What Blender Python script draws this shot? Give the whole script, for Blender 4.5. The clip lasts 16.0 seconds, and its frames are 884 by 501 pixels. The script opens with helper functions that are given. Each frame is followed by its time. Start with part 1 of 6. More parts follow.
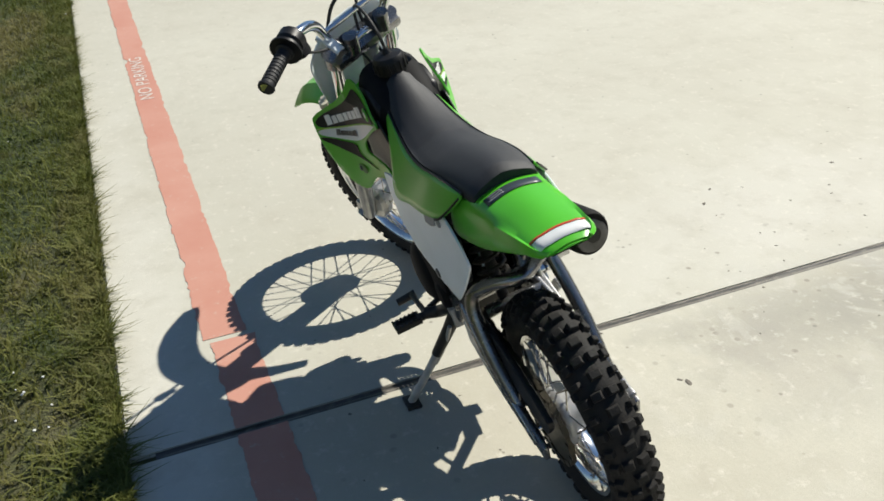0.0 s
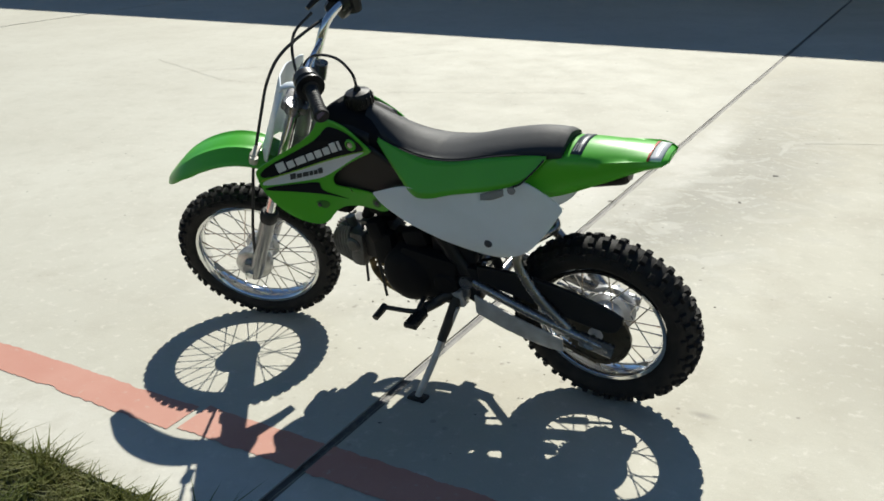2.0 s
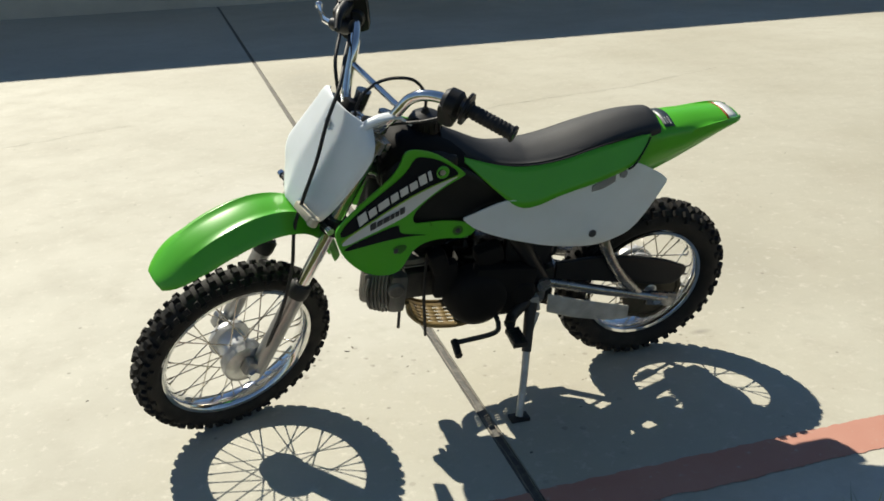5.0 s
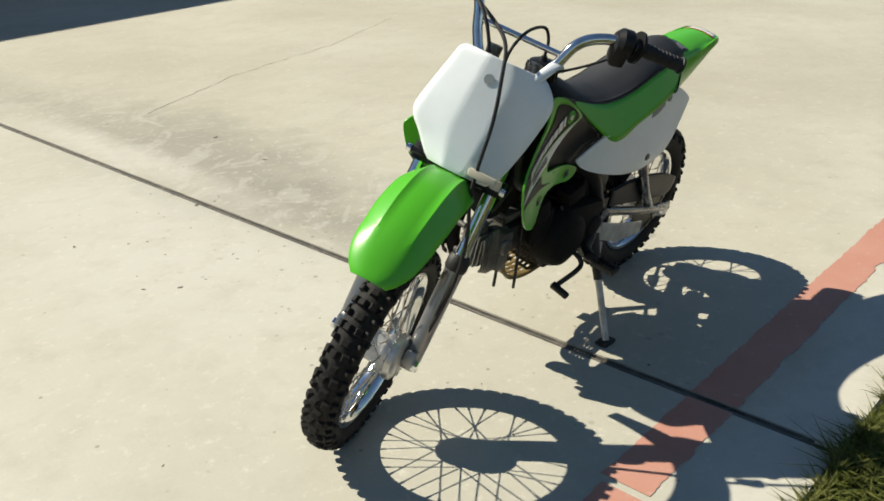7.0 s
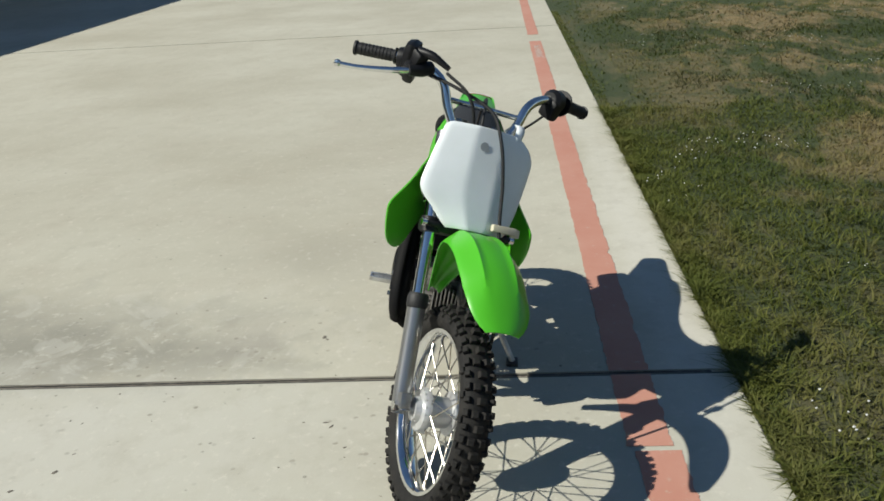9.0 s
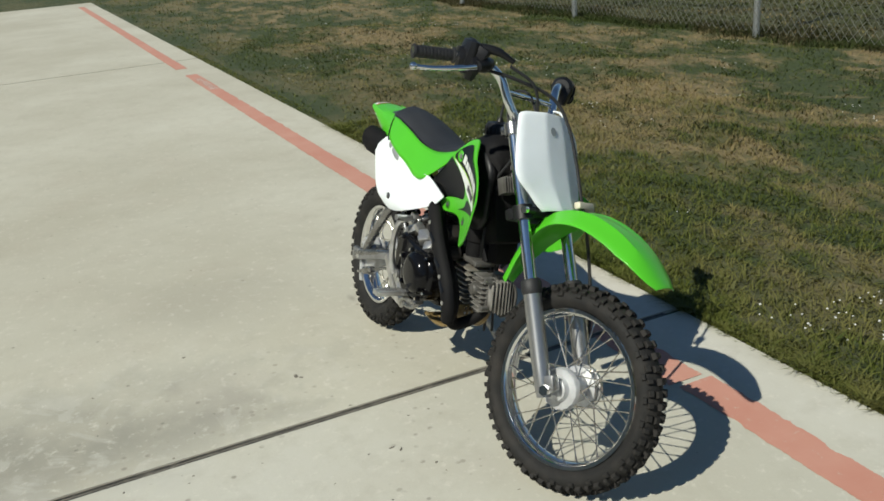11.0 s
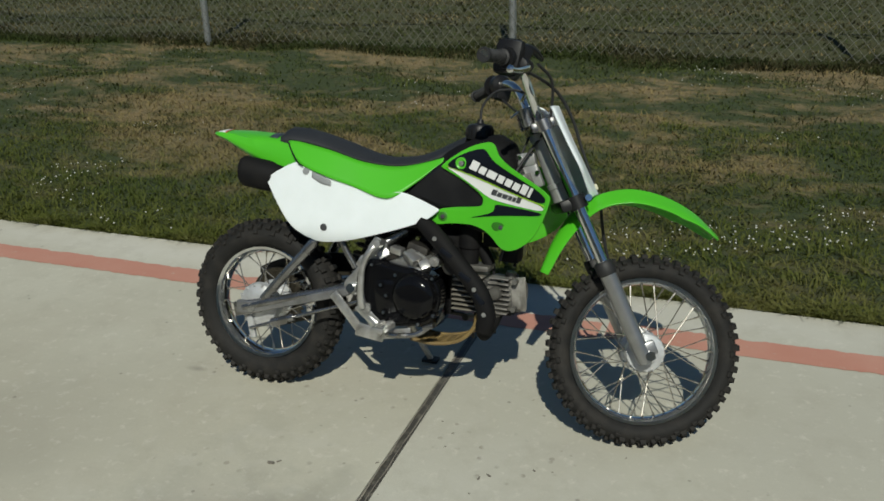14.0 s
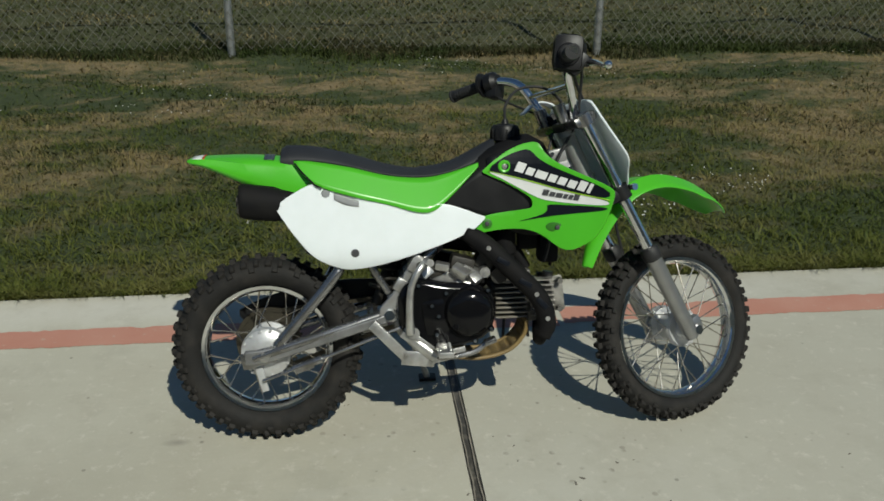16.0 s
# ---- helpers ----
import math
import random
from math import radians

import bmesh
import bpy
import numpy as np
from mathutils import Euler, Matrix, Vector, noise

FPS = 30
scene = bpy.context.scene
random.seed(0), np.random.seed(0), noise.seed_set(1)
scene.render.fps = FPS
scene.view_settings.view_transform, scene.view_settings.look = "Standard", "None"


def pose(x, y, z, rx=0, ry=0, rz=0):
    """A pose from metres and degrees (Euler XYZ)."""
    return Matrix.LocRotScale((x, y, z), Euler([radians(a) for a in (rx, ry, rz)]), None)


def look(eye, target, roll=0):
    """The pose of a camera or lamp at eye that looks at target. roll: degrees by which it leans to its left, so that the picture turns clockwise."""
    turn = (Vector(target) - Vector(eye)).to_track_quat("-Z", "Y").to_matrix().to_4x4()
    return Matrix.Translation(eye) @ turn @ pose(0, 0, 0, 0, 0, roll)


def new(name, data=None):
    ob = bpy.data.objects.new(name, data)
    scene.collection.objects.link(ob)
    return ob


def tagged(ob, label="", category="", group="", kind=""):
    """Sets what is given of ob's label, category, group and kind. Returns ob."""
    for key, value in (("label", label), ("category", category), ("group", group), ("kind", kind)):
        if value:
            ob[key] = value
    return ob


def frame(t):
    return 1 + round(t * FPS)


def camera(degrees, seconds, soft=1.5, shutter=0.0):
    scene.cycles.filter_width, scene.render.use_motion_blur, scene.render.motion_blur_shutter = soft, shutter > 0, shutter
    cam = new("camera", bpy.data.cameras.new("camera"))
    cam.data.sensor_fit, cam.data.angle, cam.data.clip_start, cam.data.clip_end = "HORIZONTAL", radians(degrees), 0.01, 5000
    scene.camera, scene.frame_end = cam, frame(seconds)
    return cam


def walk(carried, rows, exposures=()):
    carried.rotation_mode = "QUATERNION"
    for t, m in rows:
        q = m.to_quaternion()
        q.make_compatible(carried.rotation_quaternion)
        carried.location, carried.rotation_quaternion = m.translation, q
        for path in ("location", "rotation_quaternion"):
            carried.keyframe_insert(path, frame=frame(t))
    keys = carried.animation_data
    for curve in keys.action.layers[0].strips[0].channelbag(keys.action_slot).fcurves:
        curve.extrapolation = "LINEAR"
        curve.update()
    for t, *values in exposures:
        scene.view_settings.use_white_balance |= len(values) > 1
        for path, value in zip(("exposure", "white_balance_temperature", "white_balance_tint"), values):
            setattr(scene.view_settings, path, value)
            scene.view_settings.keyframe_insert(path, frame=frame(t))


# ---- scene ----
cam = camera(52.6, 16.0, soft=1.7)
PATH = [
    (0, (-1.621, 0.737, 1.318), (0.014, 0.153, 0.325), -3.8),
    (0.5, (-1.724, 1.127, 1.293), (-0.183, 0.197, 0.42), -4.7),
    (1, (-1.54, 1.446, 1.263), (-0.137, 0.296, 0.422), -2.7),
    (1.5, (-1.362, 1.641, 1.236), (-0.153, 0.258, 0.446), -3.4),
    (2, (-1.125, 1.964, 1.191), (-0.196, 0.354, 0.453), -1.3),
    (2.5, (-0.848, 2.087, 1.162), (-0.148, 0.363, 0.432), -2.0),
    (3, (-0.542, 2.188, 1.164), (-0.091, 0.374, 0.454), 0.3),
    (3.5, (-0.222, 2.284, 1.201), (-0.05, 0.423, 0.49), -0.8),
    (3.7, (-0.067, 2.26, 1.175), (0.015, 0.39, 0.471), -0.5),
    (4.75, (0.515, 2.1, 1.19), (0.083, 0.285, 0.462), -1.5),
    (5.8, (1.032, 1.794, 1.197), (0.142, 0.167, 0.448), -2.4),
    (6, (1.204, 1.75, 1.204), (0.156, 0.215, 0.464), -2.2),
    (6.5, (1.486, 1.629, 1.227), (0.3, 0.227, 0.435), -1.0),
    (7, (1.665, 1.342, 1.205), (0.339, 0.103, 0.365), -2.3),
    (7.5, (1.937, 1.126, 1.221), (0.357, 0.161, 0.464), -3.1),
    (7.6, (1.987, 1.083, 1.226), (0.349, 0.228, 0.46), -3.4),
    (8, (2.208, 0.861, 1.235), (0.606, -0.037, 0.444), -2.5),
    (8.5, (2.202, 0.519, 1.287), (0.445, 0.019, 0.474), -3.9),
    (8.7, (2.242, 0.43, 1.281), (0.425, 0.095, 0.516), -3.6),
    (9.75, (2.325, -0.21, 1.292), (0.485, -0.01, 0.57), -3.6),
    (10.8, (2.23, -0.842, 1.301), (0.498, -0.108, 0.621), -2.9),
    (11, (2.106, -0.889, 1.285), (0.405, -0.116, 0.573), -4.6),
    (11.2, (1.997, -0.924, 1.274), (0.277, -0.244, 0.515), -7.7),
    (11.5, (1.863, -1.066, 1.317), (0.288, -0.099, 0.553), -4.3),
    (12, (1.657, -1.357, 1.329), (0.312, -0.108, 0.535), -5.2),
    (12.5, (1.386, -1.515, 1.296), (0.14, -0.18, 0.48), -4.9),
    (13, (1.169, -1.599, 1.306), (0.087, -0.128, 0.491), -5.3),
    (13.5, (0.976, -1.848, 1.347), (0.136, -0.205, 0.576), -4.8),
    (14, (0.783, -1.929, 1.34), (0.146, -0.195, 0.575), -1.6),
    (14.5, (0.495, -1.912, 1.334), (0.051, -0.131, 0.54), -2.5),
    (15, (0.21, -2.012, 1.341), (0.011, -0.177, 0.57), -2.8),
    (15.5, (-0.042, -2.038, 1.345), (-0.019, -0.191, 0.578), -0.9),
    (16, (-0.268, -1.917, 1.342), (-0.074, -0.089, 0.555), 0.4),
]
EXPOSURES = [(0, 0.47, 6380, 9), (0.5, 0.39, 6330, 9), (1, 0.36, 6280, 9), (2, 0.38, 6250, 8), (2.5, 0.36, 6640, 7.5), (3.5, 0.39, 6720, 7.5), (7, 0.43, 6780, 7.5), (7.5, 0.46, 6840, 7.5), (8, 0.47, 6230, 7), (8.5, 0.17, 6330, 7), (11, 0.07, 6330, 5), (11.5, -0.15, 6330, 4.5), (12, -0.15, 6300, 3.5), (12.5, -0.15, 6330, 4), (13, -0.37, 6330, 4), (14.5, -0.42, 6280, 3), (16, -0.43, 6280, 3)]
walk(cam, [(t, look(eye, target, roll)) for t, eye, target, roll in PATH], EXPOSURES)

# ---- light ----
SUN_WAY = Vector((0.31, -0.90, 1.0)).normalized()
world = bpy.data.worlds.new("world")
scene.world = world
world.use_nodes = True
wn, wl = world.node_tree.nodes, world.node_tree.links
sky = wn.new("ShaderNodeTexSky")
sky.sky_type = "NISHITA"
sky.sun_disc = False
sky.dust_density, sky.ozone_density, sky.air_density = 0.0, 4.0, 1.2
sky.sun_elevation = math.asin(SUN_WAY.z)
sky.sun_rotation = math.atan2(SUN_WAY.x, SUN_WAY.y)
background = wn["Background"]
background.inputs["Strength"].default_value = 0.055
wl.new(sky.outputs[0], background.inputs["Color"])
sun_data = bpy.data.lights.new("sun", "SUN")
sun_data.energy, sun_data.angle, sun_data.color = 5.0, radians(0.53), (1.0, 0.945, 0.83)
sun = new("sun", sun_data)
sun.matrix_world = look(SUN_WAY * 30, (0, 0, 0))


# ---- materials ----
def material(name, base, rough=0.5, metal=0.0, second=None, scale=30.0, fine=250.0, bump=0.1, coat=0.0, spread=0.12, ramp=(0.35, 0.65), shine=0.5):
    """A surface with blotches at one scale, grain at a finer one, relief and uneven gloss."""
    m = bpy.data.materials.new(name)
    m.use_nodes = True
    n, l = m.node_tree.nodes, m.node_tree.links
    b = n["Principled BSDF"]
    place = n.new("ShaderNodeTexCoord")
    big, small = n.new("ShaderNodeTexNoise"), n.new("ShaderNodeTexNoise")
    big.inputs["Scale"].default_value, small.inputs["Scale"].default_value = scale, fine
    big.inputs["Detail"].default_value, small.inputs["Detail"].default_value = 5, 3
    for k in (big, small):
        l.new(place.outputs["Object"], k.inputs["Vector"])
    blot = n.new("ShaderNodeMapRange")
    blot.inputs["From Min"].default_value, blot.inputs["From Max"].default_value = ramp
    l.new(big.outputs["Fac"], blot.inputs["Value"])
    mix = n.new("ShaderNodeMix")
    mix.data_type = "RGBA"
    other = second or tuple(c * (1 - spread) for c in base)
    mix.inputs["A"].default_value, mix.inputs["B"].default_value = (*base, 1), (*other, 1)
    l.new(blot.outputs[0], mix.inputs["Factor"])
    grain = n.new("ShaderNodeMix")
    grain.data_type, grain.blend_type = "RGBA", "MULTIPLY"
    grain.inputs["Factor"].default_value = spread
    l.new(mix.outputs["Result"], grain.inputs["A"])
    l.new(small.outputs["Color"], grain.inputs["B"])
    l.new(grain.outputs["Result"], b.inputs["Base Color"])
    gloss = n.new("ShaderNodeMapRange")
    gloss.inputs["To Min"].default_value, gloss.inputs["To Max"].default_value = max(0.03, rough * 0.82), min(1, rough * 1.18)
    l.new(big.outputs["Fac"], gloss.inputs["Value"])
    l.new(gloss.outputs[0], b.inputs["Roughness"])
    b.inputs["Metallic"].default_value = metal
    b.inputs["Specular IOR Level"].default_value = shine
    b.inputs["Coat Weight"].default_value = coat
    b.inputs["Coat Roughness"].default_value = 0.12
    if bump:
        bm_ = n.new("ShaderNodeBump")
        bm_.inputs["Strength"].default_value, bm_.inputs["Distance"].default_value = bump, 0.002
        l.new(small.outputs["Fac"], bm_.inputs["Height"])
        l.new(bm_.outputs[0], b.inputs["Normal"])
    return m


def noise_node(n, l, place, scale, detail=4, rough=0.55):
    k = n.new("ShaderNodeTexNoise")
    k.inputs["Scale"].default_value, k.inputs["Detail"].default_value, k.inputs["Roughness"].default_value = scale, detail, rough
    l.new(place, k.inputs["Vector"])
    return k.outputs["Fac"]


def stretch(n, l, value, a, b, c=0.0, d=1.0):
    k = n.new("ShaderNodeMapRange")
    for key, v in (("From Min", a), ("From Max", b), ("To Min", c), ("To Max", d)):
        k.inputs[key].default_value = v
    l.new(value, k.inputs["Value"])
    return k.outputs[0]


def blend(n, l, factor, a, b, kind="MIX"):
    k = n.new("ShaderNodeMix")
    k.data_type, k.blend_type = "RGBA", kind
    for key, v in (("Factor", factor), ("A", a), ("B", b)):
        if isinstance(v, (tuple, float, int)):
            k.inputs[key].default_value = (*v, 1) if isinstance(v, tuple) else v
        else:
            l.new(v, k.inputs[key])
    return k.outputs["Result"]


def concrete_material():
    m = bpy.data.materials.new("concrete")
    m.use_nodes = True
    n, l = m.node_tree.nodes, m.node_tree.links
    b = n["Principled BSDF"]
    place = n.new("ShaderNodeNewGeometry").outputs["Position"]
    broad = noise_node(n, l, place, 0.55, 4, 0.6)
    mid = noise_node(n, l, place, 3.5, 6, 0.65)
    grain = noise_node(n, l, place, 90, 4, 0.7)
    sand = noise_node(n, l, place, 420, 2, 0.6)
    color = blend(n, l, stretch(n, l, broad, 0.35, 0.65), (0.385, 0.362, 0.286), (0.475, 0.457, 0.378))
    color = blend(n, l, stretch(n, l, mid, 0.5, 0.75, 0, 0.5), color, (0.38, 0.345, 0.28))
    color = blend(n, l, stretch(n, l, grain, 0.55, 0.8, 0, 0.25), color, (0.60, 0.56, 0.49))
    # broom marks drawn across the slabs
    stretchy = n.new("ShaderNodeMapping")
    stretchy.inputs["Scale"].default_value = (1.2, 26, 1)
    l.new(place, stretchy.inputs["Vector"])
    broom = noise_node(n, l, stretchy.outputs[0], 4.0, 3, 0.6)
    color = blend(n, l, stretch(n, l, broom, 0.5, 0.8, 0, 0.10), color, (0.34, 0.31, 0.26))
    # a grey water stain along the joint, and an old wash out near it
    for cx, cy, rx, ry, tone, top in ((-0.34, -2.0, 0.50, 1.9, (0.25, 0.24, 0.20), 0.75), (-0.16, -1.2, 0.30, 1.0, (0.24, 0.23, 0.19), 0.65), (-0.25, -3.9, 0.40, 1.4, (0.27, 0.255, 0.21), 0.5), (-1.05, -0.45, 0.35, 0.5, (0.33, 0.31, 0.25), 0.5), (-0.5, 0.80, 3.2, 0.16, (0.57, 0.55, 0.49), 0.6), (-0.12, -2.2, 0.16, 1.3, (0.52, 0.50, 0.44), 0.7),
                                      (-0.73, 0.03, 0.05, 0.022, (0.16, 0.15, 0.13), 0.5), (0.35, -1.1, 0.5, 1.2, (0.52, 0.50, 0.45), 0.5),
                                      (-0.30, -0.55, 0.22, 0.2, (0.3, 0.28, 0.24), 0.35)):
        shift = n.new("ShaderNodeMapping")
        shift.vector_type = "TEXTURE"
        shift.inputs["Location"].default_value = (cx, cy, 0)
        shift.inputs["Scale"].default_value = (rx, ry, 1)
        l.new(place, shift.inputs["Vector"])
        far = n.new("ShaderNodeVectorMath")
        far.operation = "LENGTH"
        l.new(shift.outputs[0], far.inputs[0])
        ragged = n.new("ShaderNodeMath")
        ragged.operation = "MULTIPLY_ADD"
        l.new(mid, ragged.inputs[0])
        ragged.inputs[1].default_value = 1.5
        l.new(far.outputs["Value"], ragged.inputs[2])
        color = blend(n, l, stretch(n, l, ragged.outputs[0], 1.0, 1.7, top, 0.0), color, tone)
    # each pour set to a slightly different grey
    apart = n.new("ShaderNodeSeparateXYZ")
    l.new(place, apart.inputs[0])
    color = blend(n, l, stretch(n, l, apart.outputs["X"], -0.002, 0.002, 0.0, 0.38), color, (0.455, 0.448, 0.392))
    # curling wisps of pale lime left by standing water beside the joint
    curl = n.new("ShaderNodeTexNoise")
    for key, v in (("Scale", 3.2), ("Detail", 6), ("Roughness", 0.62), ("Distortion", 2.6)):
        curl.inputs[key].default_value = v
    l.new(place, curl.inputs["Vector"])
    pool = n.new("ShaderNodeMapping")
    pool.vector_type = "TEXTURE"
    pool.inputs["Location"].default_value = (-0.25, -1.9, 0)
    pool.inputs["Scale"].default_value = (0.75, 2.6, 1)
    l.new(place, pool.inputs["Vector"])
    spread_ = n.new("ShaderNodeVectorMath")
    spread_.operation = "LENGTH"
    l.new(pool.outputs[0], spread_.inputs[0])
    wisp = n.new("ShaderNodeMath")
    wisp.operation = "MULTIPLY"
    l.new(stretch(n, l, curl.outputs["Fac"], 0.53, 0.60), wisp.inputs[0])
    l.new(stretch(n, l, spread_.outputs["Value"], 0.35, 1.0, 0.36, 0.0), wisp.inputs[1])
    color = blend(n, l, wisp.outputs[0], color, (0.50, 0.485, 0.43))
    # cloudy patches a hand wide, faint all over
    cloud = noise_node(n, l, place, 8.5, 6, 0.7)
    color = blend(n, l, stretch(n, l, cloud, 0.50, 0.68, 0, 0.30), color, (0.33, 0.305, 0.245))
    # mottling: paler scour and small pits
    fleck = noise_node(n, l, place, 26, 5, 0.75)
    color = blend(n, l, stretch(n, l, fleck, 0.56, 0.70, 0, 0.6), color, (0.58, 0.555, 0.48))
    pits = n.new("ShaderNodeTexVoronoi")
    pits.inputs["Scale"].default_value = 34
    l.new(place, pits.inputs["Vector"])
    near = n.new("ShaderNodeMath")
    near.operation = "MULTIPLY"
    l.new(stretch(n, l, pits.outputs["Distance"], 0.10, 0.17, 1.0, 0.0), near.inputs[0])
    l.new(stretch(n, l, mid, 0.56, 0.66, 0.0, 0.5), near.inputs[1])
    color = blend(n, l, near.outputs[0], color, (0.24, 0.22, 0.18))
    # popped grit along the joint
    beside = n.new("ShaderNodeMapping")
    beside.vector_type = "TEXTURE"
    beside.inputs["Location"].default_value = (0.02, -0.38, 0)
    beside.inputs["Scale"].default_value = (0.62, 1.25, 1)
    l.new(place, beside.inputs["Vector"])
    reach = n.new("ShaderNodeVectorMath")
    reach.operation = "LENGTH"
    l.new(beside.outputs[0], reach.inputs[0])
    grit = n.new("ShaderNodeTexVoronoi")
    grit.inputs["Scale"].default_value = 21
    l.new(place, grit.inputs["Vector"])
    popped = n.new("ShaderNodeMath")
    popped.operation = "MULTIPLY"
    l.new(stretch(n, l, grit.outputs["Distance"], 0.12, 0.2, 1.0, 0.0), popped.inputs[0])
    l.new(stretch(n, l, reach.outputs["Value"], 0.5, 1.0, 0.75, 0.0), popped.inputs[1])
    some = n.new("ShaderNodeMath")
    some.operation = "MULTIPLY"
    l.new(popped.outputs[0], some.inputs[0])
    l.new(stretch(n, l, noise_node(n, l, place, 7, 3, 0.6), 0.5, 0.6), some.inputs[1])
    color = blend(n, l, some.outputs[0], color, (0.22, 0.20, 0.165))
    # fine dark specks
    specks = n.new("ShaderNodeTexVoronoi")
    specks.inputs["Scale"].default_value = 9
    specks.inputs["Randomness"].default_value = 1
    l.new(place, specks.inputs["Vector"])
    color = blend(n, l, stretch(n, l, specks.outputs["Distance"], 0.035, 0.06, 0.55, 0.0), color, (0.14, 0.13, 0.11))
    l.new(color, b.inputs["Base Color"])
    l.new(stretch(n, l, mid, 0.2, 0.8, 0.62, 0.85), b.inputs["Roughness"])
    relief = n.new("ShaderNodeBump")
    relief.inputs["Strength"].default_value, relief.inputs["Distance"].default_value = 0.35, 0.003
    l.new(blend(n, l, 0.4, grain, sand), relief.inputs["Height"])
    l.new(relief.outputs[0], b.inputs["Normal"])
    return m


def paint_material():
    """Faded red kerb paint, worn through to the concrete."""
    m = bpy.data.materials.new("red_paint")
    m.use_nodes = True
    n, l = m.node_tree.nodes, m.node_tree.links
    b = n["Principled BSDF"]
    place = n.new("ShaderNodeNewGeometry").outputs["Position"]
    wear = noise_node(n, l, place, 38, 6, 0.7)
    fade = noise_node(n, l, place, 4, 4, 0.6)
    color = blend(n, l, stretch(n, l, fade, 0.3, 0.7), (0.43, 0.195, 0.142), (0.47, 0.245, 0.185))
    color = blend(n, l, stretch(n, l, wear, 0.60, 0.72, 0, 0.75), color, (0.46, 0.41, 0.33))
    l.new(color, b.inputs["Base Color"])
    b.inputs["Roughness"].default_value = 0.75
    relief = n.new("ShaderNodeBump")
    relief.inputs["Strength"].default_value, relief.inputs["Distance"].default_value = 0.3, 0.002
    l.new(wear, relief.inputs["Height"])
    l.new(relief.outputs[0], b.inputs["Normal"])
    return m


def turf_color(n, l):
    """Green lawn with straw-coloured dry patches, shared by soil and blades."""
    place = n.new("ShaderNodeNewGeometry").outputs["Position"]
    flat = n.new("ShaderNodeMapping")
    flat.inputs["Scale"].default_value = (0.60, 1.20, 0)
    l.new(place, flat.inputs["Vector"])
    patch = blend(n, l, 0.40, noise_node(n, l, flat.outputs[0], 0.95, 4, 0.58), noise_node(n, l, flat.outputs[0], 4.6, 5, 0.7))
    apart = n.new("ShaderNodeSeparateXYZ")
    l.new(place, apart.inputs[0])
    both = n.new("ShaderNodeMath")
    both.operation = "MULTIPLY"
    l.new(stretch(n, l, patch, 0.465, 0.555), both.inputs[0])
    l.new(stretch(n, l, apart.outputs["Y"], 1.0, 2.6, 0.28, 1.0), both.inputs[1])
    return both.outputs[0]


def soil_material():
    m = bpy.data.materials.new("turf_soil")
    m.use_nodes = True
    n, l = m.node_tree.nodes, m.node_tree.links
    b = n["Principled BSDF"]
    dry = turf_color(n, l)
    place = n.new("ShaderNodeNewGeometry").outputs["Position"]
    grain = noise_node(n, l, place, 60, 5, 0.7)
    clump = noise_node(n, l, place, 9, 5, 0.65)
    color = blend(n, l, dry, (0.036, 0.054, 0.017), (0.25, 0.188, 0.098))
    color = blend(n, l, stretch(n, l, clump, 0.45, 0.65, 0, 0.7), color, (0.040, 0.058, 0.016))
    color = blend(n, l, stretch(n, l, grain, 0.35, 0.65, 0, 0.42), color, (0.034, 0.035, 0.014))
    # the rough field past the fence
    apart = n.new("ShaderNodeSeparateXYZ")
    l.new(place, apart.inputs[0])
    color = blend(n, l, stretch(n, l, apart.outputs["Y"], 5.0, 5.4, 0.0, 0.92), color, (0.054, 0.058, 0.020))
    l.new(color, b.inputs["Base Color"])
    b.inputs["Roughness"].default_value = 0.95
    relief = n.new("ShaderNodeBump")
    relief.inputs["Strength"].default_value, relief.inputs["Distance"].default_value = 0.8, 0.03
    l.new(blend(n, l, 0.5, grain, clump), relief.inputs["Height"])
    l.new(relief.outputs[0], b.inputs["Normal"])
    return m


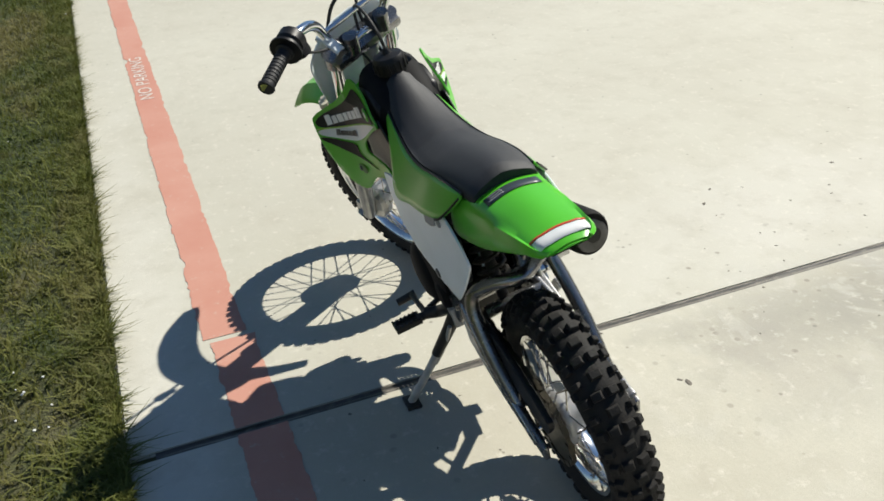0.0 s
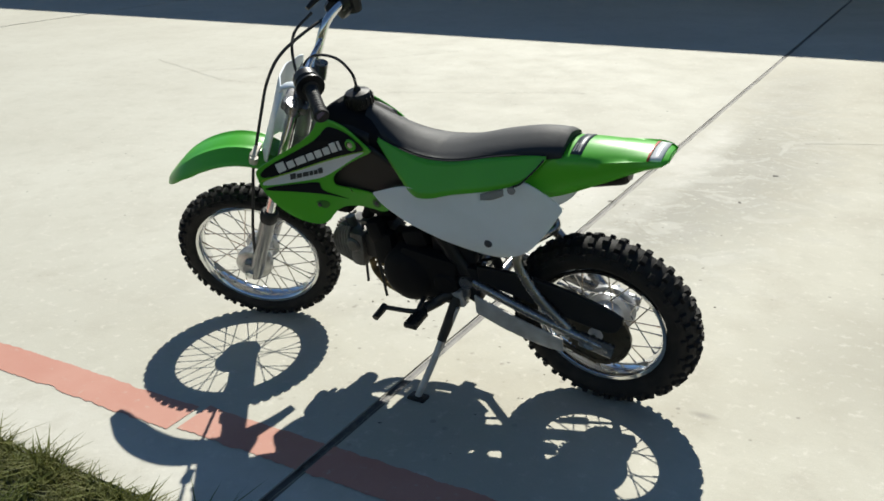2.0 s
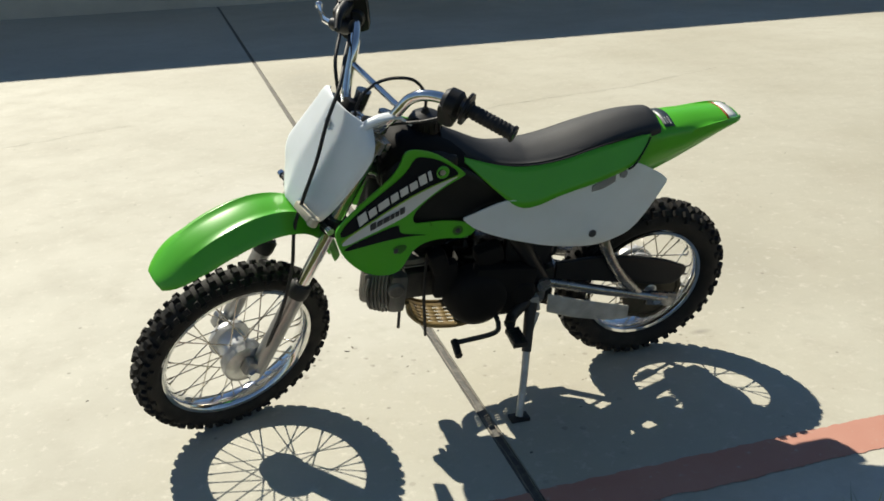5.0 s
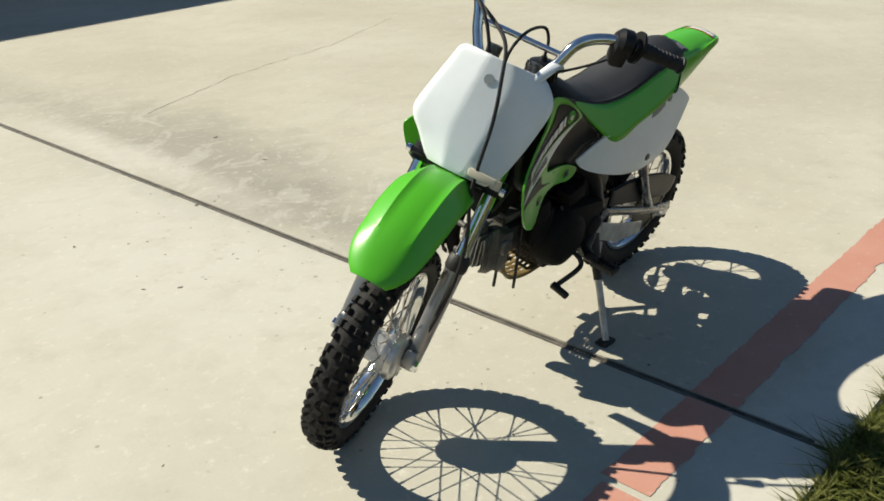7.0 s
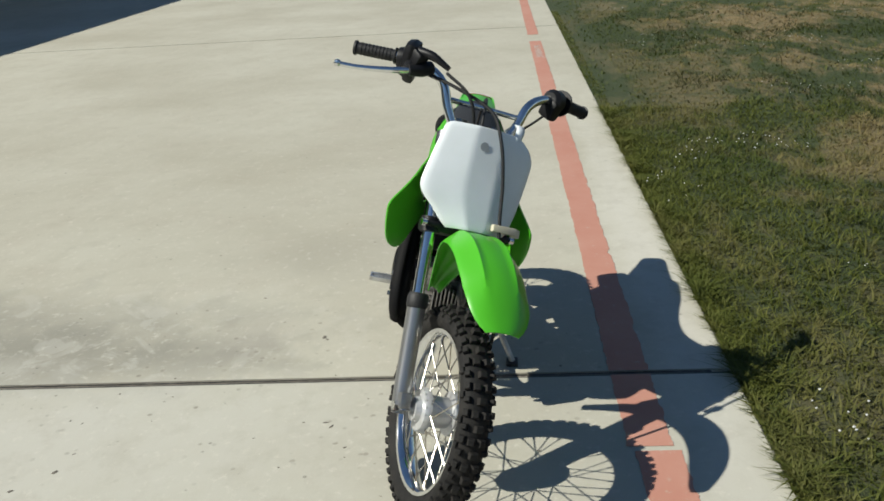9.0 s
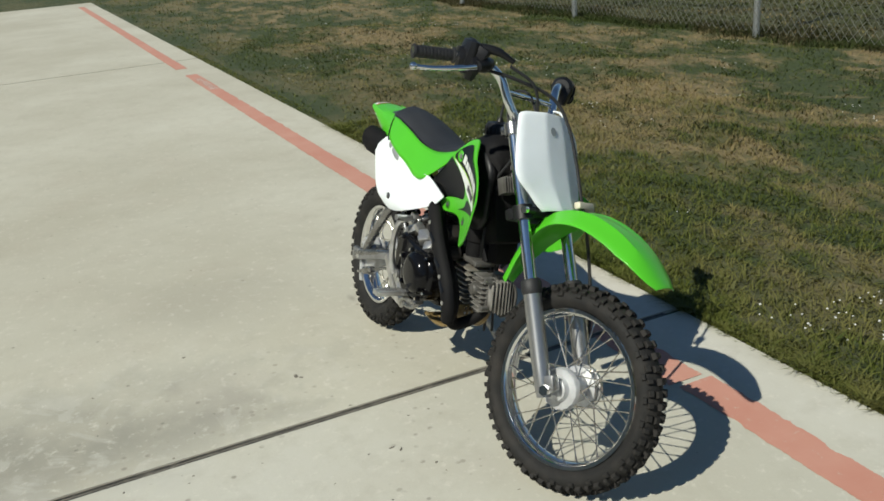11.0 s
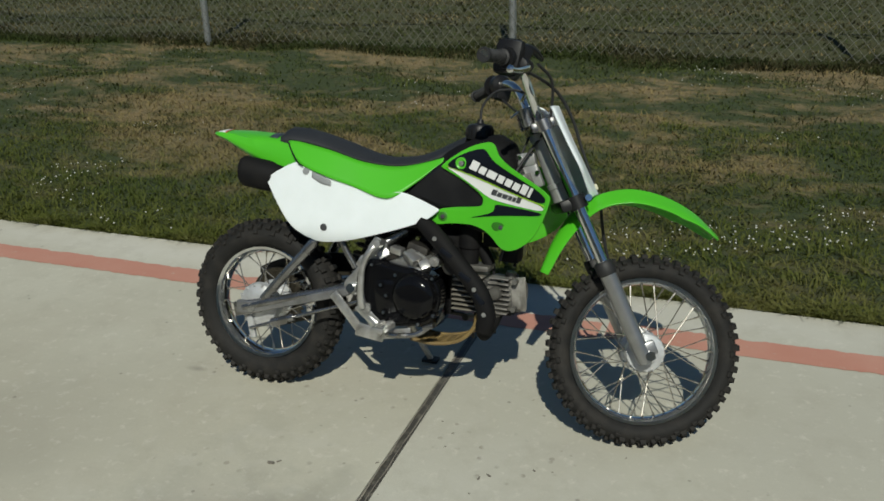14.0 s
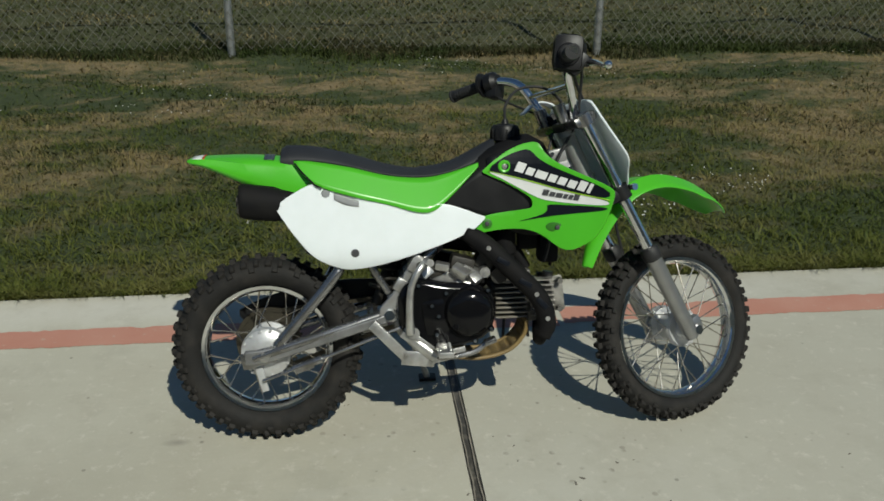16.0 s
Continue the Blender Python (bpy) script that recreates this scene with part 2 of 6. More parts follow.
def blade_material(name, green, straw):
    m = bpy.data.materials.new(name)
    m.use_nodes = True
    n, l = m.node_tree.nodes, m.node_tree.links
    b = n["Principled BSDF"]
    dry = turf_color(n, l)
    each = n.new("ShaderNodeNewGeometry").outputs["Random Per Island"]
    leaf = blend(n, l, each, tuple(c * 0.95 for c in green), tuple(c * 1.5 for c in green))
    # darker, fresher green where clover and weeds stand
    place = n.new("ShaderNodeNewGeometry").outputs["Position"]
    weed = noise_node(n, l, place, 1.1, 3, 0.55)
    leaf = blend(n, l, stretch(n, l, weed, 0.50, 0.60, 0.0, 0.55), leaf, (green[0] * 0.72, green[1] * 0.92, green[2] * 0.9))
    hay = blend(n, l, each, tuple(c * 0.95 for c in straw), tuple(c * 0.65 for c in straw))
    part_dry = n.new("ShaderNodeMath")
    part_dry.operation = "MULTIPLY_ADD"
    l.new(dry, part_dry.inputs[0])
    part_dry.inputs[1].default_value = 0.9
    l.new(stretch(n, l, each, 0.0, 1.0, -0.12, 0.16), part_dry.inputs[2])
    part_dry.use_clamp = True
    tone = blend(n, l, part_dry.outputs[0], leaf, hay)
    l.new(tone, b.inputs["Base Color"])
    # light also comes through the thin blades
    through_leaf = n.new("ShaderNodeBsdfTranslucent")
    l.new(tone, through_leaf.inputs["Color"])
    both = n.new("ShaderNodeMixShader")
    both.inputs[0].default_value = 0.38
    l.new(b.outputs[0], both.inputs[1])
    l.new(through_leaf.outputs[0], both.inputs[2])
    l.new(both.outputs[0], n["Material Output"].inputs["Surface"])
    b.inputs["Roughness"].default_value = 0.6
    b.inputs["Specular IOR Level"].default_value = 0.2
    return m


CONCRETE = concrete_material()
RED_PAINT = paint_material()
SOIL = soil_material()
# near strip: a greener grass, its colour also brightened to match sunlit tops
NEAR_BLADES = blade_material("near_grass_blade", (0.090, 0.106, 0.020), (0.37, 0.295, 0.135))
BLADES = blade_material("grass_blade", (0.062, 0.084, 0.018), (0.39, 0.30, 0.145))
FIELD = blade_material("field_grass_blade", (0.047, 0.052, 0.016), (0.088, 0.078, 0.034))
TALL = blade_material("tall_grass_blade", (0.040, 0.055, 0.014), (0.075, 0.066, 0.028))
FLOWER = material("clover_flower", (0.72, 0.72, 0.68), 0.7, spread=0.1)
FILLER = material("joint_filler", (0.060, 0.055, 0.046), 0.55, second=(0.17, 0.155, 0.125), scale=38, bump=0.5, shine=0.75, spread=0.3, ramp=(0.5, 0.72))
CRACK = material("crack_dirt", (0.15, 0.135, 0.11), 0.95, second=(0.30, 0.27, 0.22), scale=9)
GRIT = material("dark_grit", (0.10, 0.09, 0.075), 0.9, second=(0.19, 0.17, 0.14), scale=60)
WHITE_PAINT = material("white_lettering", (0.66, 0.63, 0.58), 0.75, second=(0.50, 0.42, 0.36), scale=60)
STUCCO = material("stucco", (0.55, 0.50, 0.42), 0.9, scale=3, fine=120, bump=0.5)
ROOFING = material("roof_sheet", (0.24, 0.23, 0.22), 0.6, scale=4)
WIRE = material("dull_wire", (0.21, 0.21, 0.18), 0.6, 0.25, scale=30)
GALVANISED = material("galvanised_steel", (0.55, 0.57, 0.58), 0.42, 0.85, scale=50)


# ---- helpers for building ----
def finish(name, bm, mat, parent=None, label="", smooth=True, kind=""):
    me = bpy.data.meshes.new(name)
    bm.normal_update()
    bm.to_mesh(me)
    bm.free()
    me.materials.append(mat)
    if smooth:
        me.set_sharp_from_angle(angle=radians(38))
        me.polygons.foreach_set("use_smooth", [True] * len(me.polygons))
    ob = new(name, me)
    if parent:
        ob.parent = parent
    return tagged(ob, label=label, kind=kind)


def from_arrays(name, verts, faces, mat):
    me = bpy.data.meshes.new(name)
    nv, nf, k = len(verts), len(faces), faces.shape[1]
    me.vertices.add(nv)
    me.vertices.foreach_set("co", verts.astype(np.float32).ravel())
    me.loops.add(nf * k)
    me.loops.foreach_set("vertex_index", faces.astype(np.int32).ravel())
    me.polygons.add(nf)
    me.polygons.foreach_set("loop_start", np.arange(0, nf * k, k, dtype=np.int32))
    me.update(calc_edges=True)
    me.materials.append(mat)
    return new(name, me)


def add_box(bm, centre, size, turn=None, bevel=0.0):
    m = Matrix.Translation(centre) @ (turn or Matrix.Identity(4)) @ Matrix.Diagonal((*size, 1))
    made = bmesh.ops.create_cube(bm, size=1, matrix=m)["verts"]
    if bevel:
        edges = {e for v in made for e in v.link_edges}
        bmesh.ops.bevel(bm, geom=list(edges), offset=bevel, segments=2, affect="EDGES", profile=0.6)
    return bm


# ---- pavement, stripe and joints ----
EDGE = 0.91          # where the concrete meets the grass


def slab(name, x0, x1, y0, y1):
    bm = bmesh.new()
    add_box(bm, ((x0 + x1) / 2, (y0 + y1) / 2, -0.075), (x1 - x0, y1 - y0, 0.15))
    top = [e for e in bm.edges if all(v.co.z > -0.01 for v in e.verts)]
    bmesh.ops.bevel(bm, geom=top, offset=0.006, segments=2, affect="EDGES")
    ob = finish(name, bm, CONCRETE, smooth=False)
    return ob


pavement = tagged(new("pavement"), "sunlit tan broom-finished concrete driveway with dark joints", "pavement", kind="structure")
JOINTS = [-18.6, -7.7, 0.0, 7.7, 18.0]
for a, b_ in zip(JOINTS[:-1], JOINTS[1:]):
    slab("concrete_slab", a + 0.0085, b_ - 0.0085, -22, EDGE).parent = pavement
bm = bmesh.new()
add_box(bm, (-0.3, -10.55, -0.040), (36.5, 22.8, 0.07))
finish("joint_filler", bm, FILLER, pavement, smooth=False)


def wavering_strip(name, points, width, z, mat, parent, seed, sway=0.012):
    """A thin crack lying on the slab: a narrow ribbon of uneven width."""
    rng = random.Random(seed)
    bm = bmesh.new()
    rows = []
    for k in range(len(points) - 1):
        a, b2 = Vector(points[k]), Vector(points[k + 1])
        steps = max(2, int((b2 - a).length / 0.06))
        for s in range(steps):
            p = a.lerp(b2, s / steps) + Vector((rng.uniform(-1, 1), rng.uniform(-1, 1))) * sway
            rows.append((p, (b2 - a).normalized()))
    for p, d in rows:
        w = width * rng.uniform(0.3, 1.0)
        side = Vector((-d.y, d.x)) * w
        rows[rows.index((p, d))] = (bm.verts.new((p.x + side.x, p.y + side.y, z)), bm.verts.new((p.x - side.x, p.y - side.y, z)))
    for (a, b2), (c, d2) in zip(rows[:-1], rows[1:]):
        bm.faces.new((a, b2, d2, c))
    bmesh.ops.recalc_face_normals(bm, faces=bm.faces)
    return finish(name, bm, mat, parent, smooth=False)


CRACKS = [((-0.55, -2.7), (-1.3, -3.0), (-2.2, -3.15), (-3.1, -3.5)), ((0.9, -3.4), (2.1, -2.9), (3.4, -2.8), (4.6, -3.3)), ((2.4, -4.6), (3.2, -3.6), (4.4, -2.4))]
for k, c in enumerate(CRACKS):
    wavering_strip("crack", c, 0.0022, 0.0012, CRACK, pavement, k)

for k, x in enumerate((-0.0085, 0.0085)):
    wavering_strip("joint_edge", ((x, -9.0), (x, -4.0), (x, EDGE - 0.02)), 0.0022, 0.0009, CRACK, pavement, 20 + k, 0.0022)

# loose grit and leaf crumbs, and the pits popped out along the joint
rng = random.Random(8)
CRUMBS = [(-0.515, -2.075, 0.011), (-0.455, -1.637, 0.009), (0.52, -0.962, 0.006), (0.498, -1.435, 0.007), (0.02, -1.425, 0.010), (-0.28, -0.322, 0.009), (-0.265, -0.31, 0.006), (0.254, -0.207, 0.007), (0.235, -0.225, 0.006), (0.443, -0.885, 0.007)]
CRUMBS += [(rng.gauss(0.08, 0.22), rng.uniform(-1.7, 0.5), rng.uniform(0.0015, 0.0042)) for _ in range(60)]
CRUMBS += [(rng.uniform(-3, 3.5), rng.uniform(-4.5, 0.5), rng.uniform(0.002, 0.005)) for _ in range(28)]
bm = bmesh.new()
for x, y, size in CRUMBS:
    bmesh.ops.create_icosphere(bm, subdivisions=1, radius=size, matrix=Matrix.Translation((x, y, 0.0004)) @ Matrix.Rotation(rng.uniform(0, 6.3), 4, "Z") @ Matrix.Diagonal((1.5, rng.uniform(0.5, 0.9), 0.25, 1)))
for v in bm.verts:
    v.co += Vector((rng.uniform(-1, 1), rng.uniform(-1, 1), 0)) * 0.0012
grit = finish("grit", bm, GRIT)
tagged(grit, "dark grit and leaf crumbs scattered on the concrete", "grit", kind="stuff")

stripe = tagged(new("stripe"), "faded red kerb stripe painted on the concrete", "painted stripe", kind="structure")


def stripe_piece(x0, x1, seed, shift=0.0):
    """A length of paint whose edges are ragged where it has flaked."""
    rng = random.Random(seed)
    bm = bmesh.new()
    count = int((x1 - x0) / 0.007)
    ya = yb = 0.0
    last = None
    for k in range(count + 1):
        x = x0 + (x1 - x0) * k / count
        ya, yb = ya * 0.72 + rng.uniform(-0.0022, 0.0022), yb * 0.72 + rng.uniform(-0.0026, 0.0026)
        flake = max(0.0, noise.noise((x * 9, seed, 1.0)) - 0.25) * 0.022, max(0.0, noise.noise((x * 9, seed, 6.0)) - 0.2) * 0.026
        pair = (bm.verts.new((x, 0.560 + shift + ya + flake[0], 0.0015)), bm.verts.new((x, 0.673 + shift + yb - flake[1], 0.0015)))
        if last:
            bm.faces.new((last[0], pair[0], pair[1], last[1]))
        last = pair
    finish("paint", bm, RED_PAINT, stripe, smooth=False)


for k, (a, b_) in enumerate(((-17.5, -7.05), (-6.6, -0.012), (0.012, 0.375), (0.395, 14.0))):
    stripe_piece(a, b_, k, 0.016 if k == 3 else 0.0)


def lettering(text, x, y, size):
    cu = bpy.data.curves.new("lettering", "FONT")
    cu.body, cu.size, cu.align_x, cu.align_y = text, size, "CENTER", "CENTER"
    cu.space_character = 1.05
    temp = bpy.data.objects.new("lettering", cu)
    me = bpy.data.meshes.new_from_object(temp)
    bpy.data.objects.remove(temp)
    me.materials.append(WHITE_PAINT)
    ob = new("lettering", me)
    ob.matrix_world = pose(x, y, 0.003)
    ob.scale = (1.25, 1.0, 1.0)
    return tagged(ob, "worn white NO PARKING stencil on the red stripe", "lettering", kind="structure")


lettering("NO PARKING", 2.75, 0.634, 0.088)
lettering("NO PARKING", -5.95, 0.617, 0.088)


# ---- lawn ----
def lawn_height(x, y):
    """The lawn meets the concrete almost flush, and is uneven, with low hummocks toward the fence."""
    far = np.clip((y - EDGE) / 4.0, 0, 1)
    swell = np.sin(x * 1.9 + 1.3 * np.sin(y * 1.7)) * np.sin(y * 3.1 + 0.9 * np.sin(x * 1.3 + 2)) + 0.6 * np.sin(x * 4.7 + y * 2.2) * np.sin(y * 6.3 - x * 1.1)
    return -0.008 - 0.012 * far + 0.034 * swell * np.clip((y - EDGE - 0.1) / 0.9, 0, 1) * np.clip((8.0 - y) / 2.0, 0, 1)


bm = bmesh.new()
xs = [-900, -120, -40, -18.7] + [float(v) for v in np.arange(-13, 10.01, 0.16)] + [18.2, 40, 120, 900]
ys = [-900, -120, -22.1] + [float(v) for v in np.arange(EDGE, 8.01, 0.14)] + [12, 40, 120, 900]
grid = [[bm.verts.new((x, y, float(lawn_height(x, y)) if y >= EDGE else -0.11)) for y in ys] for x in xs]
for i in range(len(xs) - 1):
    for j in range(len(ys) - 1):
        bm.faces.new((grid[i][j], grid[i + 1][j], grid[i + 1][j + 1], grid[i][j + 1]))
ground = finish("ground", bm, SOIL)
tagged(ground, "patchy lawn soil, half green and half dry", "ground", kind="structure")


def blades(name, count, box, height, width, mat, seed, bias=0.0, clumps=0.0, lean=0.5, tussock=0.0):
    """Many bent grass blades, three triangles each."""
    r = np.random.default_rng(seed)
    x = r.uniform(box[0], box[1], count)
    y = box[2] + (box[3] - box[2]) * r.uniform(0, 1, count) ** (1 + bias)
    if clumps:
        keep = np.array([noise.noise((a * clumps, b2 * clumps * 1.4, seed)) for a, b2 in zip(x, y)]) > 0.12
        x, y = x[keep], y[keep]
        count = len(x)
    h = height * r.uniform(0.45, 1.25, count)
    if tussock:
        h *= np.array([0.95 + 0.9 * noise.noise((a * tussock, b2 * tussock, 7.0)) for a, b2 in zip(x, y)]).clip(0.35, 1.8)
    a = r.uniform(0, 2 * np.pi, count)
    tilt = r.uniform(0.1, lean, count) * h
    w = width * r.uniform(0.6, 1.3, count)
    z = lawn_height(x, y) - 0.004
    turn = a + r.uniform(0.8, 2.2, count)
    sx, sy = np.cos(turn) * w, np.sin(turn) * w
    dx, dy = np.cos(a) * tilt, np.sin(a) * tilt
    v = np.empty((count, 5, 3))
    v[:, 0] = np.stack((x - sx, y - sy, z), 1)
    v[:, 1] = np.stack((x + sx, y + sy, z), 1)
    v[:, 2] = np.stack((x + dx * 0.4 - sx * 0.8, y + dy * 0.4 - sy * 0.8, z + h * 0.6), 1)
    v[:, 3] = np.stack((x + dx * 0.4 + sx * 0.8, y + dy * 0.4 + sy * 0.8, z + h * 0.6), 1)
    v[:, 4] = np.stack((x + dx * 1.6, y + dy * 1.6, z + h), 1)
    i = np.arange(count)[:, None] * 5
    f = np.concatenate([i + np.array([[0, 1, 3]]), i + np.array([[0, 3, 2]]), i + np.array([[2, 3, 4]])])
    return from_arrays(name, v.reshape(-1, 3), f, mat)


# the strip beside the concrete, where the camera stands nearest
lawn = blades("lawn_grass", 100000, (-3.5, 7.5, EDGE + 0.008, 3.4), 0.032, 0.0026, NEAR_BLADES, 1, bias=1.3, lean=1.8, tussock=9.0)
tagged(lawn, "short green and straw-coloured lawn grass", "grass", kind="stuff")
lawn = blades("lawn_grass", 120000, (-9, 8, 1.2, 5.4), 0.015, 0.0036, BLADES, 2, lean=3.4)
tagged(lawn, "short patchy lawn grass, green with dry areas", "grass", kind="stuff")
lawn = blades("lawn_grass", 40000, (-22, 10, EDGE + 0.08, 9), 0.03, 0.007, BLADES, 3, lean=1.5)
tagged(lawn, "thin distant lawn grass", "grass", kind="stuff")
tufts = blades("grass_tuft", 40000, (-8, 7, 1.5, 5.2), 0.035, 0.0034, TALL, 4, clumps=1.3, lean=2.2)
tagged(tufts, "taller dark green tufts in the lawn", "grass", kind="stuff")
verge = blades("edge_grass", 9000, (-9, 9, EDGE - 0.010, EDGE + 0.08), 0.018, 0.0028, NEAR_BLADES, 5, lean=1.3)
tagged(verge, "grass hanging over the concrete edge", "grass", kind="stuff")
tall = blades("fence_grass", 26000, (-14, 9, 5.06, 5.6), 0.06, 0.005, TALL, 6, lean=1.4)
tagged(tall, "tall dark grass along the fence foot", "grass", kind="stuff")
field = blades("field_grass", 60000, (-24, 14, 5.2, 12), 0.035, 0.010, FIELD, 7, lean=3.0)
tagged(field, "rough dark grass field behind the fence", "grass", kind="stuff")

# white clover heads, in drifts
r = np.random.default_rng(11)
bm = bmesh.new()
heads = 0
while heads < 900:
    near = heads < 260
    x, y = (r.uniform(-3, 5), r.uniform(EDGE + 0.02, 2.0)) if near else (r.uniform(-9, 7), r.uniform(1.2, 5.0))
    if noise.noise((x * 1.1, y * 1.5, 3.0)) < 0.22:
        continue
    heads += 1
    z = float(lawn_height(np.array(x), np.array(y))) + r.uniform(0.02, 0.045)
    bmesh.ops.create_icosphere(bm, subdivisions=1, radius=r.uniform(0.002, 0.0048), matrix=Matrix.Translation((x, y, z)) @ Matrix.Diagonal((1, 1, 0.75, 1)))
clover = finish("clover_flower", bm, FLOWER)
tagged(clover, "small white clover heads scattered in the lawn", "flower", kind="stuff")

# ---- chain-link fence ----
FENCE_Y, FENCE_TOP = 5.11, 1.75
FENCE_FOOT = -0.02
fence = tagged(new("chain_link_fence"), "galvanised chain-link fence on round steel posts", "fence")
fence.location = (-1.16, FENCE_Y, FENCE_FOOT)
for k in range(-5, 5):
    bm = bmesh.new()
    bmesh.ops.create_cone(bm, cap_ends=True, segments=14, radius1=0.03, radius2=0.03, depth=FENCE_TOP + 0.2, matrix=Matrix.Translation((k * 2.88, 0.045, FENCE_TOP / 2 - 0.05)))
    bmesh.ops.create_uvsphere(bm, u_segments=12, v_segments=6, radius=0.036, matrix=Matrix.Translation((k * 2.88, 0.045, FENCE_TOP + 0.05)))
    finish("post", bm, GALVANISED, fence)
bm = bmesh.new()
bmesh.ops.create_cone(bm, cap_ends=True, segments=10, radius1=0.021, radius2=0.021, depth=26.5, matrix=pose(-1.4, 0.045, FENCE_TOP, 0, 90, 0))
finish("top_rail", bm, GALVANISED, fence)


def wires():
    """Two families of slanting wires, three-sided, woven a wire's width apart."""
    v, f = [], []
    pitch, high, rad = 0.080, FENCE_TOP - 0.03, 0.0019
    rise = 1.15
    x = -16.0
    k = 0
    while x < 13.5:
        for way in (1, -1):
            x1 = x + way * (high - 0.075) / rise
            off = 0.0 if way == 1 else 0.004
            base = len(v)
            for (px, pz) in ((x, 0.075), (x1, high)):
                v += [(px - rad, off - rad, pz), (px + rad, off - rad, pz), (px, off + rad, pz)]
            for s in range(3):
                f.append((base + s, base + (s + 1) % 3, base + 3 + (s + 1) % 3, base + 3 + s))
        x += pitch
    return np.array(v), np.array(f)


mesh_v, mesh_f = wires()
links = from_arrays("chain_link", mesh_v, mesh_f, WIRE)
links.parent = fence
tagged(links, kind="stuff")

# ---- the building whose shade falls on the driveway ----
wall = tagged(new("building"), "long low stucco building beside the driveway", "building")
wall.location = (0, -9.66, 0)
bm = bmesh.new()
add_box(bm, (0, -4, 2.0), (70, 8, 4.2))
finish("wall", bm, STUCCO, wall, smooth=False)
bm = bmesh.new()
add_box(bm, (0, -3.8, 4.18), (70.6, 8.7, 0.16))
finish("roof", bm, ROOFING, wall, smooth=False)


# ---- the dirt bike ----
GREEN = material("green_plastic", (0.085, 0.46, 0.018), 0.34, scale=9, fine=500, bump=0.03, coat=0.15, spread=0.06)
WHITE = material("white_plastic", (0.79, 0.84, 0.87), 0.36, second=(0.75, 0.80, 0.82), scale=14, fine=400, bump=0.04, spread=0.05)
# thin moulded plastic lets some light through
shell = WHITE.node_tree.nodes["Principled BSDF"].inputs
shell["Subsurface Weight"].default_value, shell["Subsurface Scale"].default_value = 0.35, 0.008
shell["Subsurface Radius"].default_value = (1.0, 1.0, 1.0)
BLACK = material("black_plastic", (0.008, 0.008, 0.009), 0.42, second=(0.012, 0.012, 0.013), scale=18, fine=350, bump=0.08, shine=0.3)
MATT_BLACK = material("matt_black", (0.006, 0.006, 0.007), 0.7, second=(0.010, 0.0095, 0.0095), scale=22, fine=300, bump=0.15, shine=0.14)
MID_GREY = material("mid_grey", (0.27, 0.28, 0.29), 0.5, bump=0.0)
DECAL_BLACK = material("black_decal", (0.006, 0.008, 0.013), 0.42, scale=12, bump=0.0, shine=0.15)
DECAL_WHITE = material("white_decal", (0.72, 0.73, 0.72), 0.3, scale=25, bump=0.0, spread=0.06)
DECAL_LIME = material("lime_decal", (0.30, 0.55, 0.03), 0.3, scale=20, bump=0.0)
DECAL_GREY = material("dark_grey_decal", (0.06, 0.06, 0.065), 0.35, scale=20, bump=0.0)
FIN_GREY = material("barrel_grey", (0.27, 0.26, 0.23), 0.45, 0.2, second=(0.19, 0.17, 0.14), scale=26, bump=0.2)
HEAD_ALLOY = material("head_casting", (0.40, 0.385, 0.355), 0.36, 0.45, second=(0.17, 0.16, 0.145), scale=26, fine=200, bump=0.3)
RECESS_SHADE_GREEN = material("recess_shade_green", (0.035, 0.17, 0.012), 0.45, bump=0.0)
HOLE_SHADE = material("hole_shade_grey", (0.34, 0.37, 0.39), 0.6, bump=0.0)
DECAL_SLATE = material("slate_decal", (0.045, 0.060, 0.072), 0.4, scale=20, bump=0.0)
DECAL_RED = material("red_decal", (0.55, 0.06, 0.02), 0.4, scale=20, bump=0.0)
VINYL = material("seat_vinyl", (0.014, 0.0152, 0.0185), 0.66, second=(0.019, 0.021, 0.025), scale=10, fine=600, bump=0.35, shine=0.55)
RUBBER = material("tyre_rubber", (0.0165, 0.016, 0.0155), 0.72, second=(0.034, 0.031, 0.028), scale=22, fine=260, bump=0.4, ramp=(0.45, 0.75), shine=0.2)
SOFT_BLACK = material("grip_rubber", (0.014, 0.014, 0.015), 0.6, scale=40, fine=500, bump=0.3)
CHROME = material("chrome", (0.86, 0.87, 0.88), 0.09, 1.0, second=(0.74, 0.74, 0.74), scale=35, fine=120, bump=0.03)
SPOKE_STEEL = material("spoke_steel", (0.66, 0.64, 0.60), 0.25, 1.0, second=(0.45, 0.40, 0.33), scale=60, bump=0.0)
ALLOY = material("cast_alloy", (0.68, 0.68, 0.67), 0.34, 0.85, second=(0.45, 0.44, 0.42), scale=28, fine=220, bump=0.25)
DRUM_ALLOY = material("drum_alloy", (0.66, 0.67, 0.68), 0.34, 0.45, second=(0.50, 0.50, 0.50), scale=28, fine=220, bump=0.15)
FORK_GREY = material("fork_slider", (0.40, 0.40, 0.40), 0.34, 0.85, second=(0.33, 0.33, 0.33), scale=20, bump=0.05)
HEAD_SILVER = material("silver_head_paint", (0.40, 0.40, 0.40), 0.36, 0.45, second=(0.31, 0.31, 0.305), scale=24, bump=0.06)
PLATE_SILVER = material("scuffed_silver", (0.58, 0.57, 0.54), 0.42, 0.3, second=(0.40, 0.385, 0.36), scale=30, fine=180, bump=0.12)
FRAME_SILVER = material("silver_frame_paint", (0.36, 0.36, 0.365), 0.27, 0.92, second=(0.22, 0.215, 0.205), scale=24, bump=0.06)
